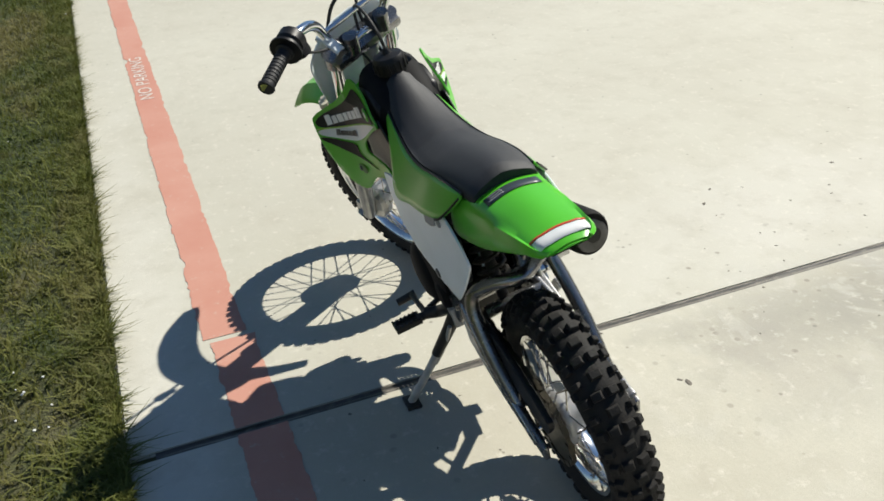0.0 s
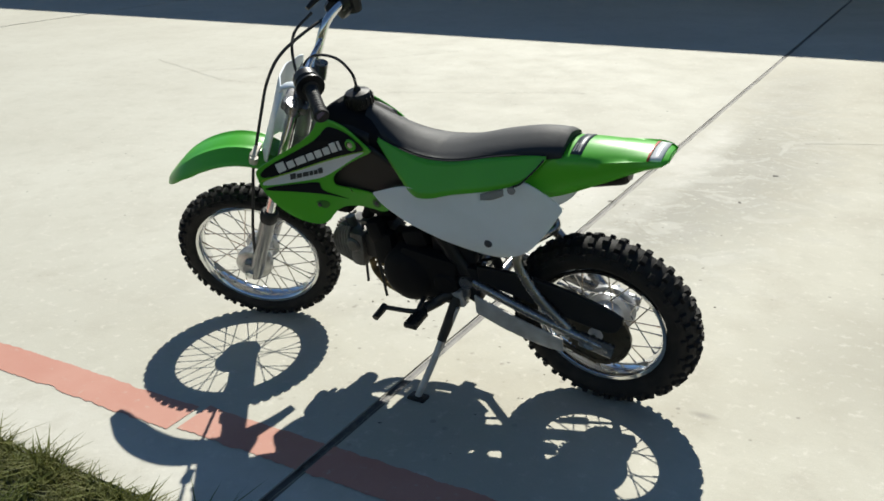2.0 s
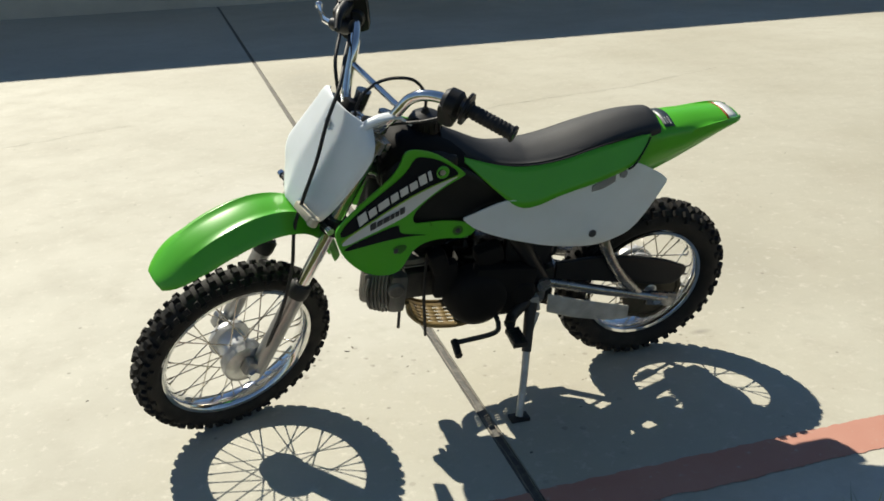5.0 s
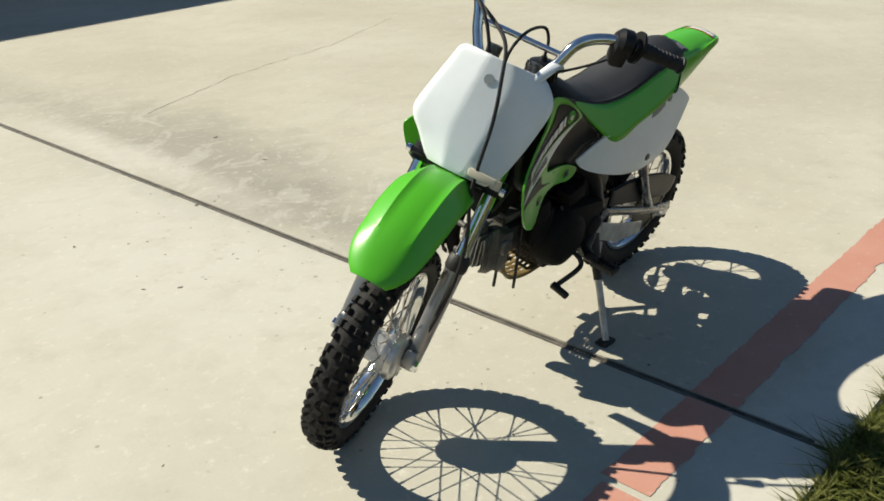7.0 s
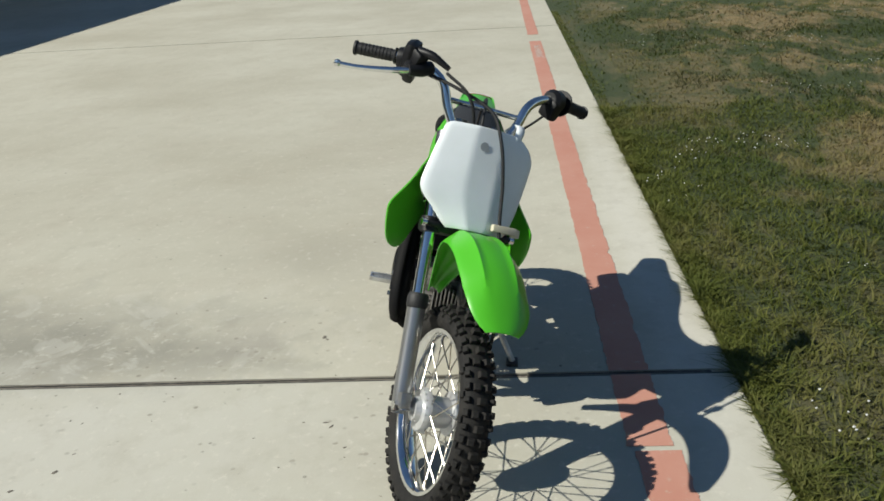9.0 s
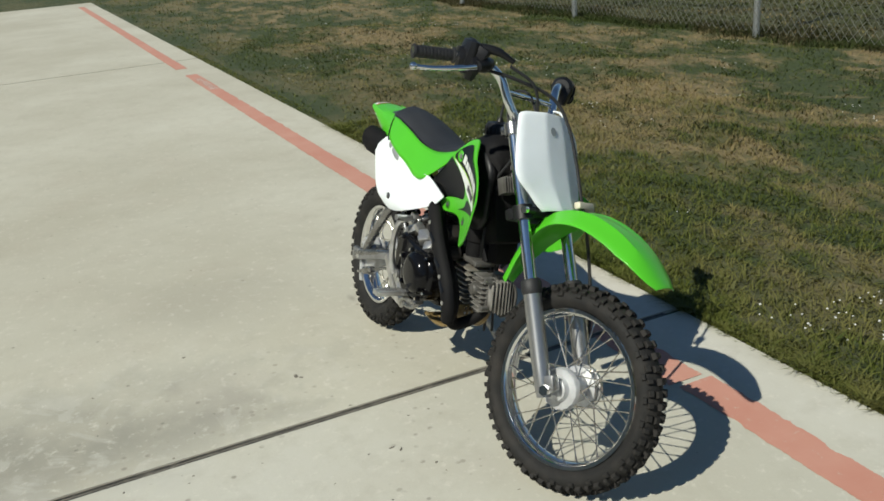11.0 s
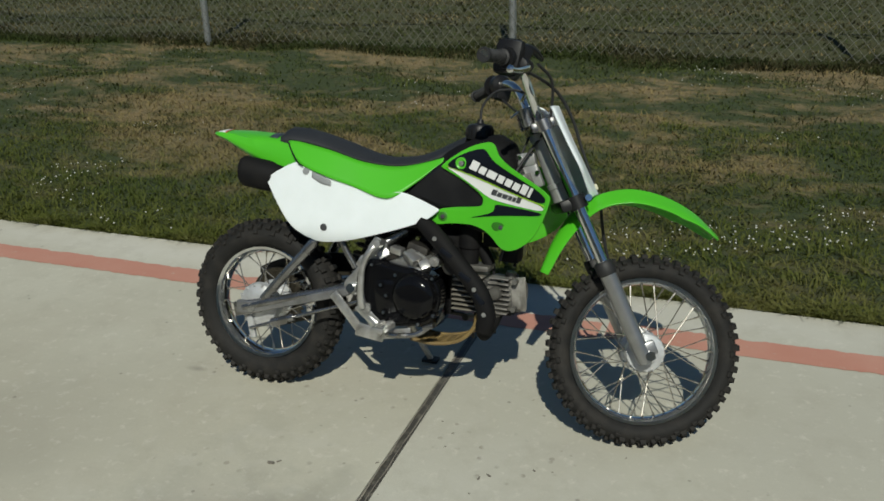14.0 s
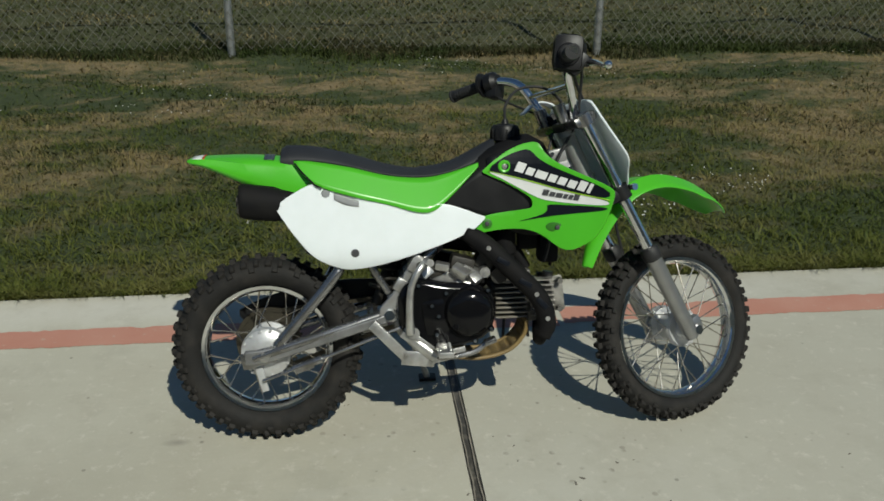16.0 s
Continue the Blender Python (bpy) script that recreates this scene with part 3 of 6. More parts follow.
SWING_GREY = material("swingarm_grey", (0.34, 0.34, 0.345), 0.36, 0.7, second=(0.22, 0.22, 0.22), scale=20, bump=0.08)
ENGINE_BLACK = material("engine_black", (0.004, 0.004, 0.005), 0.12, 0.0, second=(0.006, 0.006, 0.0065), scale=16, bump=0.05, shine=0.24)
# darker than the fins: on the head, shade between them is in the colour
DARK_ALLOY = material("dark_alloy", (0.16, 0.155, 0.145), 0.5, 0.4, second=(0.09, 0.085, 0.077), scale=26, fine=200, bump=0.3)
ENGINE_DARK = material("dark_casting", (0.017, 0.0165, 0.016), 0.5, 0.3, second=(0.040, 0.036, 0.030), scale=26, fine=200, bump=0.35)
GOLD = material("gold_guard", (0.25, 0.175, 0.065), 0.55, 0.15, second=(0.14, 0.095, 0.04), scale=20, bump=0.15)
CHAIN_STEEL = material("oily_chain", (0.09, 0.08, 0.06), 0.45, 0.8, scale=90, bump=0.3)
FADED_CLIP = material("cream_clip", (0.62, 0.57, 0.44), 0.5, scale=40)

bike = tagged(new("dirt_bike"), "small green off-road motorcycle leaning on its side stand on the concrete", "motorcycle")
bike.matrix_world = pose(-0.005, 0.031, 0.003, -13.4, 0, -0.5)

RAKE = radians(25)
HEAD = Vector((0.265, 0, 0.72))
AXIS = Vector((-math.sin(RAKE), 0, math.cos(RAKE)))
AHEAD = Vector((math.cos(RAKE), 0, math.sin(RAKE)))
STEER = Matrix.Translation(HEAD) @ Matrix.Rotation(radians(20.5), 4, AXIS) @ Matrix.Translation(-HEAD)


def part(name, bm, mat, parent, label="", turned=False, smooth=True, thick=0.0, bevel=0.0):
    """One mesh under the bike or under one of its parts. turned: it swings with the bars."""
    if turned:
        bm.transform(STEER)
    ob = finish(name, bm, mat, parent, label, smooth)
    if thick:
        s = ob.modifiers.new("thickness", "SOLIDIFY")
        s.thickness, s.offset = thick, 0.0
    if bevel:
        s = ob.modifiers.new("edges", "BEVEL")
        s.width, s.segments, s.limit_method = bevel, 2, "ANGLE"
    return ob


def curve_points(points, steps=6):
    """A smooth line through the points."""
    p = [Vector(q) for q in points]
    p = [2 * p[0] - p[1]] + p + [2 * p[-1] - p[-2]]
    out = []
    for k in range(1, len(p) - 2):
        a, b2, c, d = p[k - 1:k + 3]
        for s in range(steps):
            t = s / steps
            out.append(0.5 * (2 * b2 + (c - a) * t + (2 * a - 5 * b2 + 4 * c - d) * t * t + (3 * b2 - a - 3 * c + d) * t ** 3))
    return out + [p[-2]]


def add_tube(bm, points, radius, sides=10, smooth=6, caps=True):
    """A round tube along the points; radius may be a list, one for each point."""
    line = curve_points(points, smooth) if smooth > 1 and len(points) > 2 else [Vector(q) for q in points]
    radii = np.interp(np.linspace(0, 1, len(line)), np.linspace(0, 1, len(radius)), radius) if isinstance(radius, (list, tuple)) else [radius] * len(line)
    way = (line[1] - line[0]).normalized()
    side = way.orthogonal().normalized()
    rings = []
    for k, q in enumerate(line):
        way = (line[min(k + 1, len(line) - 1)] - line[max(k - 1, 0)]).normalized()
        side = (side - way * side.dot(way)).normalized()
        up = way.cross(side)
        rings.append([bm.verts.new(q + (side * math.cos(2 * math.pi * s / sides) + up * math.sin(2 * math.pi * s / sides)) * radii[k]) for s in range(sides)])
    for a, b2 in zip(rings[:-1], rings[1:]):
        for s in range(sides):
            bm.faces.new((a[s], a[(s + 1) % sides], b2[(s + 1) % sides], b2[s]))
    if caps:
        bm.faces.new(rings[0][::-1])
        bm.faces.new(rings[-1])
    return bm


def add_rod(bm, a, b2, r0, r1=None, sides=16):
    return add_tube(bm, [a, b2], [r0, r0 if r1 is None else r1], sides, 1)


def add_lathe(bm, profile, centre, sides=48, axis="y", closed=False):
    """Turns (radius, offset) pairs round an axis through centre."""
    rings = []
    for rad, off in profile:
        ring = []
        for s in range(sides):
            a = 2 * math.pi * s / sides
            c, d = math.cos(a) * rad, math.sin(a) * rad
            q = {"y": (c, off, d), "x": (off, c, d), "z": (c, d, off)}[axis]
            ring.append(bm.verts.new(Vector(centre) + Vector(q)))
        rings.append(ring)
    pairs = list(zip(rings[:-1], rings[1:])) + ([(rings[-1], rings[0])] if closed else [])
    for a, b2 in pairs:
        for s in range(sides):
            bm.faces.new((a[s], b2[s], b2[(s + 1) % sides], a[(s + 1) % sides]))
    if not closed:
        bm.faces.new(rings[0])
        bm.faces.new(rings[-1][::-1])
    bmesh.ops.recalc_face_normals(bm, faces=bm.faces)
    return bm


def add_loft(bm, rings, closed=True, caps=True):
    rows = [[bm.verts.new(q) for q in ring] for ring in rings]
    n = len(rows[0])
    for a, b2 in zip(rows[:-1], rows[1:]):
        for s in range(n if closed else n - 1):
            bm.faces.new((a[s], a[(s + 1) % n], b2[(s + 1) % n], b2[s]))
    if caps and closed:
        bm.faces.new(rows[0][::-1])
        bm.faces.new(rows[-1])
    bmesh.ops.recalc_face_normals(bm, faces=bm.faces)
    return bm


def along(points, x, smooth=True):
    pts = curve_points([(a, b2, 0) for a, b2 in points], 5) if smooth and len(points) > 2 else [Vector((a, b2, 0)) for a, b2 in points]
    return float(np.interp(x, [q.x for q in pts], [q.y for q in pts]))


def sheet(top, bottom, depth, side, columns=26, rows=9, smooth=True, lift=0.0):
    """A panel in the bike's length and height, between a top and a bottom line; depth(x, z) is its distance from the middle."""
    bm = bmesh.new()
    x0, x1 = max(top[0][0], bottom[0][0]), min(top[-1][0], bottom[-1][0])
    grid_ = []
    for i in range(columns + 1):
        x = x0 + (x1 - x0) * i / columns
        a, b2 = along(bottom, x, smooth), along(top, x, smooth)
        grid_.append([bm.verts.new((x, side * (depth(x, a + (b2 - a) * j / rows) + lift), a + (b2 - a) * j / rows)) for j in range(rows + 1)])
    for i in range(columns):
        for j in range(rows):
            q = (grid_[i][j], grid_[i + 1][j], grid_[i + 1][j + 1], grid_[i][j + 1])
            bm.faces.new(q if side < 0 else q[::-1])
    bmesh.ops.remove_doubles(bm, verts=bm.verts, dist=1e-5)
    return bm


# ---- wheels ----
def wheel(name, centre, outer, rim_r, half, hub_r, count, turned, knobs, label):
    c = Vector(centre)
    m = STEER if turned else Matrix.Identity(4)
    bm = bmesh.new()
    w = half * 0.68
    add_lathe(bm, [(rim_r + 0.004, -w), (rim_r + 0.004, -w * 0.88), (rim_r - 0.004, -w * 0.8), (rim_r - 0.006, -w * 0.45), (rim_r - 0.008, 0), (rim_r - 0.006, w * 0.45), (rim_r - 0.004, w * 0.8),
                   (rim_r + 0.004, w * 0.88), (rim_r + 0.004, w), (rim_r - 0.004, w * 0.97), (rim_r - 0.008, w * 0.80), (rim_r - 0.012, w * 0.4), (rim_r - 0.015, 0), (rim_r - 0.012, -w * 0.4), (rim_r - 0.008, -w * 0.80), (rim_r - 0.004, -w * 0.97)], c, 64, closed=True)
    rim = part(name, bm, CHROME, bike, label, turned)
    # tyre: rounded carcass with blocks of tread
    bm = bmesh.new()
    body = outer - 0.010
    mid = (body + rim_r) / 2
    tall = (body - rim_r) / 2
    prof = []
    for k in range(15):
        a = radians(-150 + 300 * k / 14)
        prof.append((mid + math.cos(a) * tall * 1.02, math.sin(a) * half * 0.97))
    add_lathe(bm, prof, c, 72)
    bmesh.ops.delete(bm, geom=[f for f in bm.faces if len(f.verts) > 4], context="FACES_ONLY")

    bmesh.ops.recalc_face_normals(bm, faces=bm.faces)
    tyre = part(name.replace("wheel", "tyre"), bm, RUBBER, bike, "knobbly black off-road tyre with dust in the tread", turned)
    blocks = {}

    def block(size):
        """A tapered tread block, shared by all of its size."""
        if size not in blocks:
            kb = bmesh.new()
            bmesh.ops.create_cube(kb, size=1, matrix=Matrix.Translation((size[0] * 0.32, 0, 0)) @ Matrix.Diagonal((*size, 1)))
            for v in kb.verts:
                if v.co.x > 0:
                    v.co.y *= 0.84
                    v.co.z *= 0.84
            bmesh.ops.bevel(kb, geom=[e for e in kb.edges if all(v.co.x > 0 for v in e.verts)], offset=0.0012, segments=1, affect="EDGES")
            me = bpy.data.meshes.new("knob")
            kb.to_mesh(me)
            kb.free()
            me.materials.append(RUBBER)
            blocks[size] = me
        return blocks[size]

    def knob(angle, across, size, slope):
        rad = mid + math.cos(across) * tall - 0.001
        off = math.sin(across) * half * 0.97
        ob = new("knob", block(size))
        ob.parent = tyre
        ob.matrix_basis = m @ Matrix.Translation(c) @ Matrix.Rotation(-angle, 4, "Y") @ Matrix.Translation((rad, off, 0)) @ Matrix.Rotation(slope, 4, "Z")

    rng = random.Random(count + int(outer * 1000))
    for k in range(knobs):
        a = 2 * math.pi * k / knobs
        step = 2 * math.pi / knobs
        j = rng.uniform(-0.004, 0.004)
        wide = round(half * 0.46, 5)
        if k % 2:
            knob(a + j, radians(-17), (0.013, wide, 0.016), radians(-17))
            knob(a + j, radians(17), (0.013, wide, 0.016), radians(17))
        else:
            knob(a + j, 0.0, (0.013, wide * 1.15, 0.016), 0)
        for sgn in (-1, 1):
            knob(a + j + step * 0.1, sgn * radians(47), (0.012, half * 0.40, 0.016 if k % 2 else 0.012), sgn * radians(44))
            if k % 2 == 0:
                knob(a + step * 0.5, sgn * radians(70), (0.007, half * 0.30, 0.015), sgn * radians(66))
    # hub
    bm = bmesh.new()
    add_lathe(bm, [(0.012, -0.062), (0.026, -0.058), (0.030, -0.045), (hub_r * 0.92, -0.043), (hub_r, -0.036), (hub_r, -0.028), (hub_r * 0.72, -0.024), (hub_r * 0.70, 0.024),
                   (hub_r, 0.028), (hub_r, 0.036), (hub_r * 0.92, 0.043), (0.030, 0.045), (0.022, 0.058), (0.012, 0.064)], c, 40)
    for k in range(18):
        a = 2 * math.pi * k / 18
        for y in (-0.04, 0.04):
            add_rod(bm, c + Vector((math.cos(a) * hub_r * 0.9, y - 0.004, math.sin(a) * hub_r * 0.9)), c + Vector((math.cos(a) * hub_r * 0.9, y + 0.004, math.sin(a) * hub_r * 0.9)), 0.0035, sides=6)
    part("hub", bm, DRUM_ALLOY, rim, "dull alloy wheel hub", turned)
    bm = bmesh.new()
    add_rod(bm, c + Vector((0, -0.098, 0)), c + Vector((0, 0.098, 0)), 0.0075, sides=10)
    for y in (-0.098, 0.098):
        add_rod(bm, c + Vector((0, y - 0.006, 0)), c + Vector((0, y + 0.006, 0)), 0.013, sides=6)
    part("axle", bm, CHROME, rim, "", turned)
    # laced spokes
    for k in range(count):
        a = 2 * math.pi * (k + 0.5) / count
        y = 0.032 if k % 2 else -0.032
        lean = radians(38) * (1 if (k // 2) % 2 else -1)
        p0 = c + Vector((math.cos(a + lean) * hub_r * 0.93, y, math.sin(a + lean) * hub_r * 0.93))
        p1 = c + Vector((math.cos(a) * (rim_r - 0.012), y * 0.12, math.sin(a) * (rim_r - 0.012)))
        bm = bmesh.new()
        add_rod(bm, p0, p1, 0.0016, sides=6)
        add_rod(bm, p1 + (p0 - p1).normalized() * 0.013, p1, 0.0027, sides=6)
        part("spoke", bm, SPOKE_STEEL, rim, "", turned)
    return rim


REAR, FRONT = Vector((-0.487, 0, 0.236)), Vector((0.574, 0, 0.240))
wheel("front_wheel", FRONT, 0.244, 0.181, 0.036, 0.050, 36, True, 54, "chromed front wheel rim with laced spokes")
rear_wheel = wheel("rear_wheel", REAR, 0.238, 0.157, 0.044, 0.056, 28, False, 46, "chromed rear wheel rim with laced spokes")

# brake plates, sprocket and chain
bm = bmesh.new()
add_lathe(bm, [(0.02, 0.070), (0.040, 0.068), (0.052, 0.060), (0.054, 0.046), (0.05, 0.045)], FRONT, 36)
add_tube(bm, [FRONT + Vector((-0.02, 0.07, 0.02)), FRONT + Vector((-0.045, 0.078, 0.05)), FRONT + Vector((-0.05, 0.08, 0.075))], 0.005, 8)
part("front_brake", bm, ALLOY, bike, "grey front brake plate with arm", True)
bm = bmesh.new()
add_lathe(bm, [(0.02, -0.074), (0.046, -0.072), (0.060, -0.062), (0.063, -0.047), (0.05, -0.045)], REAR, 40)
for k in range(14):
    a = 2 * math.pi * k / 14
    add_rod(bm, REAR + Vector((math.cos(a) * 0.057, -0.070, math.sin(a) * 0.057)), REAR + Vector((math.cos(a) * 0.057, -0.060, math.sin(a) * 0.057)), 0.004, sides=6)
add_box(bm, REAR + Vector((-0.012, -0.078, -0.055)), (0.018, 0.01, 0.075), pose(0, 0, 0, 0, -14, 0), 0.003)
part("rear_brake", bm, DRUM_ALLOY, bike, "silver rear brake drum and arm")
bm = bmesh.new()
add_lathe(bm, [(0.03, 0.060), (0.075, 0.060), (0.077, 0.0575), (0.075, 0.055), (0.03, 0.055)], REAR, 60)
for k in range(37):
    a = 2 * math.pi * k / 37
    add_box(bm, REAR + Vector((math.cos(a) * 0.079, 0.0575, math.sin(a) * 0.079)), (0.008, 0.004, 0.006), Matrix.Rotation(-a, 4, "Y"))
part("sprocket", bm, CHAIN_STEEL, bike, "dark rear sprocket")
bm = bmesh.new()
PINION = Vector((-0.115, 0.0575, 0.315))


def chain_line():
    pts = []
    for k in range(20):
        pts.append(Vector((PINION.x + 0.02, 0.0575, PINION.z + 0.034)).lerp(REAR + Vector((0.03, 0.0575, 0.078)), k / 19))
    for k in range(1, 16):
        a = radians(70 + 200 * k / 16)
        pts.append(REAR + Vector((math.cos(a) * 0.082, 0.0575, math.sin(a) * 0.082)))
    for k in range(20):
        pts.append((REAR + Vector((0.0, 0.0575, -0.083))).lerp(Vector((PINION.x, 0.0575, PINION.z - 0.034)), k / 19))
    return pts


line = chain_line()
for k in range(len(line) - 1):
    a, b_ = line[k], line[k + 1]
    d = b_ - a
    add_box(bm, (a + b_) / 2, (d.length * 1.05, 0.012 if k % 2 else 0.008, 0.011), Matrix.Rotation(-math.atan2(d.z, d.x), 4, "Y"))
part("chain", bm, CHAIN_STEEL, bike, "oily drive chain")
bm = sheet([(-0.565, 0.315), (-0.50, 0.345), (-0.40, 0.372), (-0.30, 0.385), (-0.20, 0.385)], [(-0.565, 0.30), (-0.53, 0.268), (-0.40, 0.293), (-0.30, 0.318), (-0.20, 0.34)], lambda x, z: 0.078, 1, 20, 5)
part("chain_guard", bm, BLACK, bike, "black plastic chain guard", thick=0.012, bevel=0.003)

# ---- swingarm, frame and suspension ----
PIVOT = Vector((-0.168, 0, 0.335))
bm = bmesh.new()
for s in (-1, 1):
    add_tube(bm, [PIVOT + Vector((0, s * 0.075, 0)), (-0.30, s * 0.088, 0.297), (-0.42, s * 0.094, 0.262), (-0.515, s * 0.094, 0.232)], [0.0135, 0.013, 0.012, 0.011], 12)
    add_box(bm, REAR + Vector((-0.015, s * 0.094, -0.002)), (0.085, 0.012, 0.040), Matrix.Rotation(radians(-14), 4, "Y"), 0.004)
add_tube(bm, [(-0.455, -0.088, 0.262), (-0.388, -0.094, 0.340), (-0.324, -0.092, 0.414), (-0.302, -0.084, 0.450), (-0.338, -0.052, 0.474), (-0.375, 0, 0.480), (-0.345, 0.050, 0.472), (-0.318, 0.080, 0.448), (-0.322, 0.092, 0.414), (-0.368, 0.094, 0.335), (-0.440, 0.088, 0.252)], 0.0135, 12)
add_rod(bm, PIVOT + Vector((0, -0.095, 0)), PIVOT + Vector((0, 0.095, 0)), 0.018)
add_tube(bm, [(-0.225, -0.08, 0.318), (-0.225, 0, 0.322), (-0.225, 0.08, 0.318)], 0.014, 10)
swing = part("swingarm", bm, FRAME_SILVER, bike, "silver tubular swingarm with an arched brace")
bm = sheet([(-0.535, 0.252), (-0.487, 0.256), (-0.36, 0.283), (-0.19, 0.332)], [(-0.535, 0.216), (-0.487, 0.220), (-0.36, 0.257), (-0.19, 0.308)], lambda x, z: 0.094, -1, 16, 4)
part("side_plate", bm, SWING_GREY, swing, thick=0.016, bevel=0.004)
bm = sheet([(-0.415, 0.222), (-0.36, 0.238), (-0.27, 0.268), (-0.185, 0.300)], [(-0.415, 0.186), (-0.36, 0.190), (-0.27, 0.212), (-0.185, 0.246)], lambda x, z: 0.088 + 0.02 * (0.25 - z), 1, 16, 4)
part("lower_guard", bm, PLATE_SILVER, bike, "scuffed silver plate below the swingarm", thick=0.006, bevel=0.002)
bm = bmesh.new()
add_tube(bm, [(0.245, 0, 0.665), (0.12, 0, 0.60), (-0.02, 0, 0.535), (-0.10, 0, 0.47), (-0.155, 0, 0.38)], 0.021, 12)
for s in (-1, 1):
    add_tube(bm, [(-0.05, s * 0.03, 0.53), (-0.14, s * 0.065, 0.585), (-0.30, s * 0.06, 0.645), (-0.41, s * 0.045, 0.672)], 0.011, 10)
add_tube(bm, [(-0.165, -0.072, 0.345), (-0.135, -0.078, 0.40), (-0.105, -0.074, 0.452), (-0.055, -0.045, 0.49)], [0.017, 0.014, 0.015, 0.012], 12)
add_tube(bm, [(-0.185, -0.075, 0.38), (-0.225, -0.08, 0.45), (-0.285, -0.070, 0.60)], 0.0095, 10)
add_box(bm, (-0.150, -0.084, 0.352), (0.055, 0.012, 0.075), Matrix.Rotation(radians(-25), 4, "Y"), 0.005)
add_tube(bm, [(-0.165, 0.08, 0.34), (-0.16, 0.085, 0.29), (-0.13, 0.07, 0.262), (-0.12, 0, 0.255), (-0.13, -0.07, 0.262), (-0.16, -0.085, 0.29), (-0.165, -0.08, 0.34)], 0.012, 10)
main_frame = part("main_frame", bm, FRAME_SILVER, bike, "silver tubular frame")
bm = bmesh.new()
add_tube(bm, [HEAD + AXIS * a + AHEAD * 0.0185 for a in (-0.140, -0.108, -0.106, -0.094, -0.092, 0.020, 0.022, 0.036)], [0.021, 0.020, 0.023, 0.023, 0.019, 0.019, 0.023, 0.022], 20, 1)
steering_head = part("steering_head", bm, HEAD_SILVER, main_frame, "silver steering head tube")
bm = bmesh.new()
add_box(bm, (0.243, -0.002, 0.697), (0.050, 0.026, 0.034), Matrix.Rotation(radians(-14), 4, "Y"), 0.005)
add_box(bm, (0.262, -0.002, 0.655), (0.046, 0.022, 0.062), Matrix.Rotation(radians(-25), 4, "Y"), 0.006)
part("gusset", bm, HEAD_SILVER, main_frame, "silver plates bracing the steering head")
for x, z in ((0.258, 0.716), (0.230, 0.703), (0.277, 0.668)):
    bm = bmesh.new()
    add_rod(bm, (x, -0.021, z), (x, -0.010, z), 0.0055, sides=8)
    part("bolt", bm, CHROME, main_frame)


def flat_plate(outline, y, thick):
    """A flat plate in the bike's length and height, with the given outline."""
    bm = bmesh.new()
    face = bm.faces.new([bm.verts.new((x, y, z)) for x, z in curve_outline(outline)])
    for v in [g for g in bmesh.ops.extrude_face_region(bm, geom=[face])["geom"] if isinstance(g, bmesh.types.BMVert)]:
        v.co.y -= thick
    bmesh.ops.recalc_face_normals(bm, faces=bm.faces)
    return bm


def curve_outline(points, steps=3):
    """The outline with its corners rounded off."""
    out = []
    for k, p in enumerate(points):
        a, b2, c = Vector(points[k - 1]), Vector(p), Vector(points[(k + 1) % len(points)])
        for t in (np.arange(steps) + 0.5) / steps:
            out.append(tuple((a + b2) / 2 * (1 - t) ** 2 + b2 * 2 * t * (1 - t) + (b2 + c) / 2 * t * t))
    return out


PIVOT_PLATE = [(-0.206, 0.312), (-0.168, 0.306), (-0.152, 0.342), (-0.124, 0.390), (-0.098, 0.430), (-0.084, 0.456), (-0.104, 0.472), (-0.132, 0.462), (-0.152, 0.416), (-0.180, 0.374), (-0.212, 0.345)]
pivot_plate = part("pivot_plate", flat_plate(PIVOT_PLATE, -0.086, 0.009), ALLOY, main_frame, "cast alloy plate at the swingarm pivot", bevel=0.003)
bm = bmesh.new()
add_rod(bm, (-0.184, -0.085, 0.330), (-0.184, -0.108, 0.330), 0.0125, sides=12)
part("pivot_bolt", bm, CHROME, main_frame, "polished pivot bolt")
bm = bmesh.new()
add_rod(bm, (-0.110, -0.085, 0.452), (-0.110, -0.108, 0.452), 0.0075, sides=8)
part("bolt", bm, CHROME, main_frame)
bm = bmesh.new()
add_box(bm, (-0.116, -0.096, 0.452), (0.034, 0.018, 0.044), Matrix.Rotation(radians(32), 4, "Y"), 0.005)
add_box(bm, (-0.158, -0.092, 0.402), (0.024, 0.014, 0.034), Matrix.Rotation(radians(32), 4, "Y"), 0.005)
part("plate_lug", bm, ALLOY, main_frame)
# left twin of the silver frame tube, coloured black for its shade
bm = bmesh.new()
add_tube(bm, [(-0.165, 0.066, 0.345), (-0.135, 0.070, 0.40), (-0.105, 0.066, 0.452), (-0.055, 0.040, 0.49)], [0.024, 0.020, 0.021, 0.016], 12)
add_box(bm, (-0.13, 0.055, 0.43), (0.12, 0.03, 0.11), None, 0.012)
add_box(bm, (-0.165, 0.065, 0.325), (0.07, 0.035, 0.10), None, 0.01)
part("left_frame_shade", bm, BLACK, bike, "left frame tube and blocks coloured black for shade")
bm = bmesh.new()
add_rod(bm, (-0.215, 0.0, 0.335), (-0.13, 0.0, 0.60), 0.012)
spiral = [Vector((-0.205, 0, 0.365)).lerp(Vector((-0.145, 0, 0.555)), k / 72) + (Matrix.Rotation(radians(17), 3, "Y") @ Vector((math.cos(k * 0.7) * 0.030, math.sin(k * 0.7) * 0.030, 0))) for k in range(73)]
add_tube(bm, spiral, 0.0048, 7, 1)
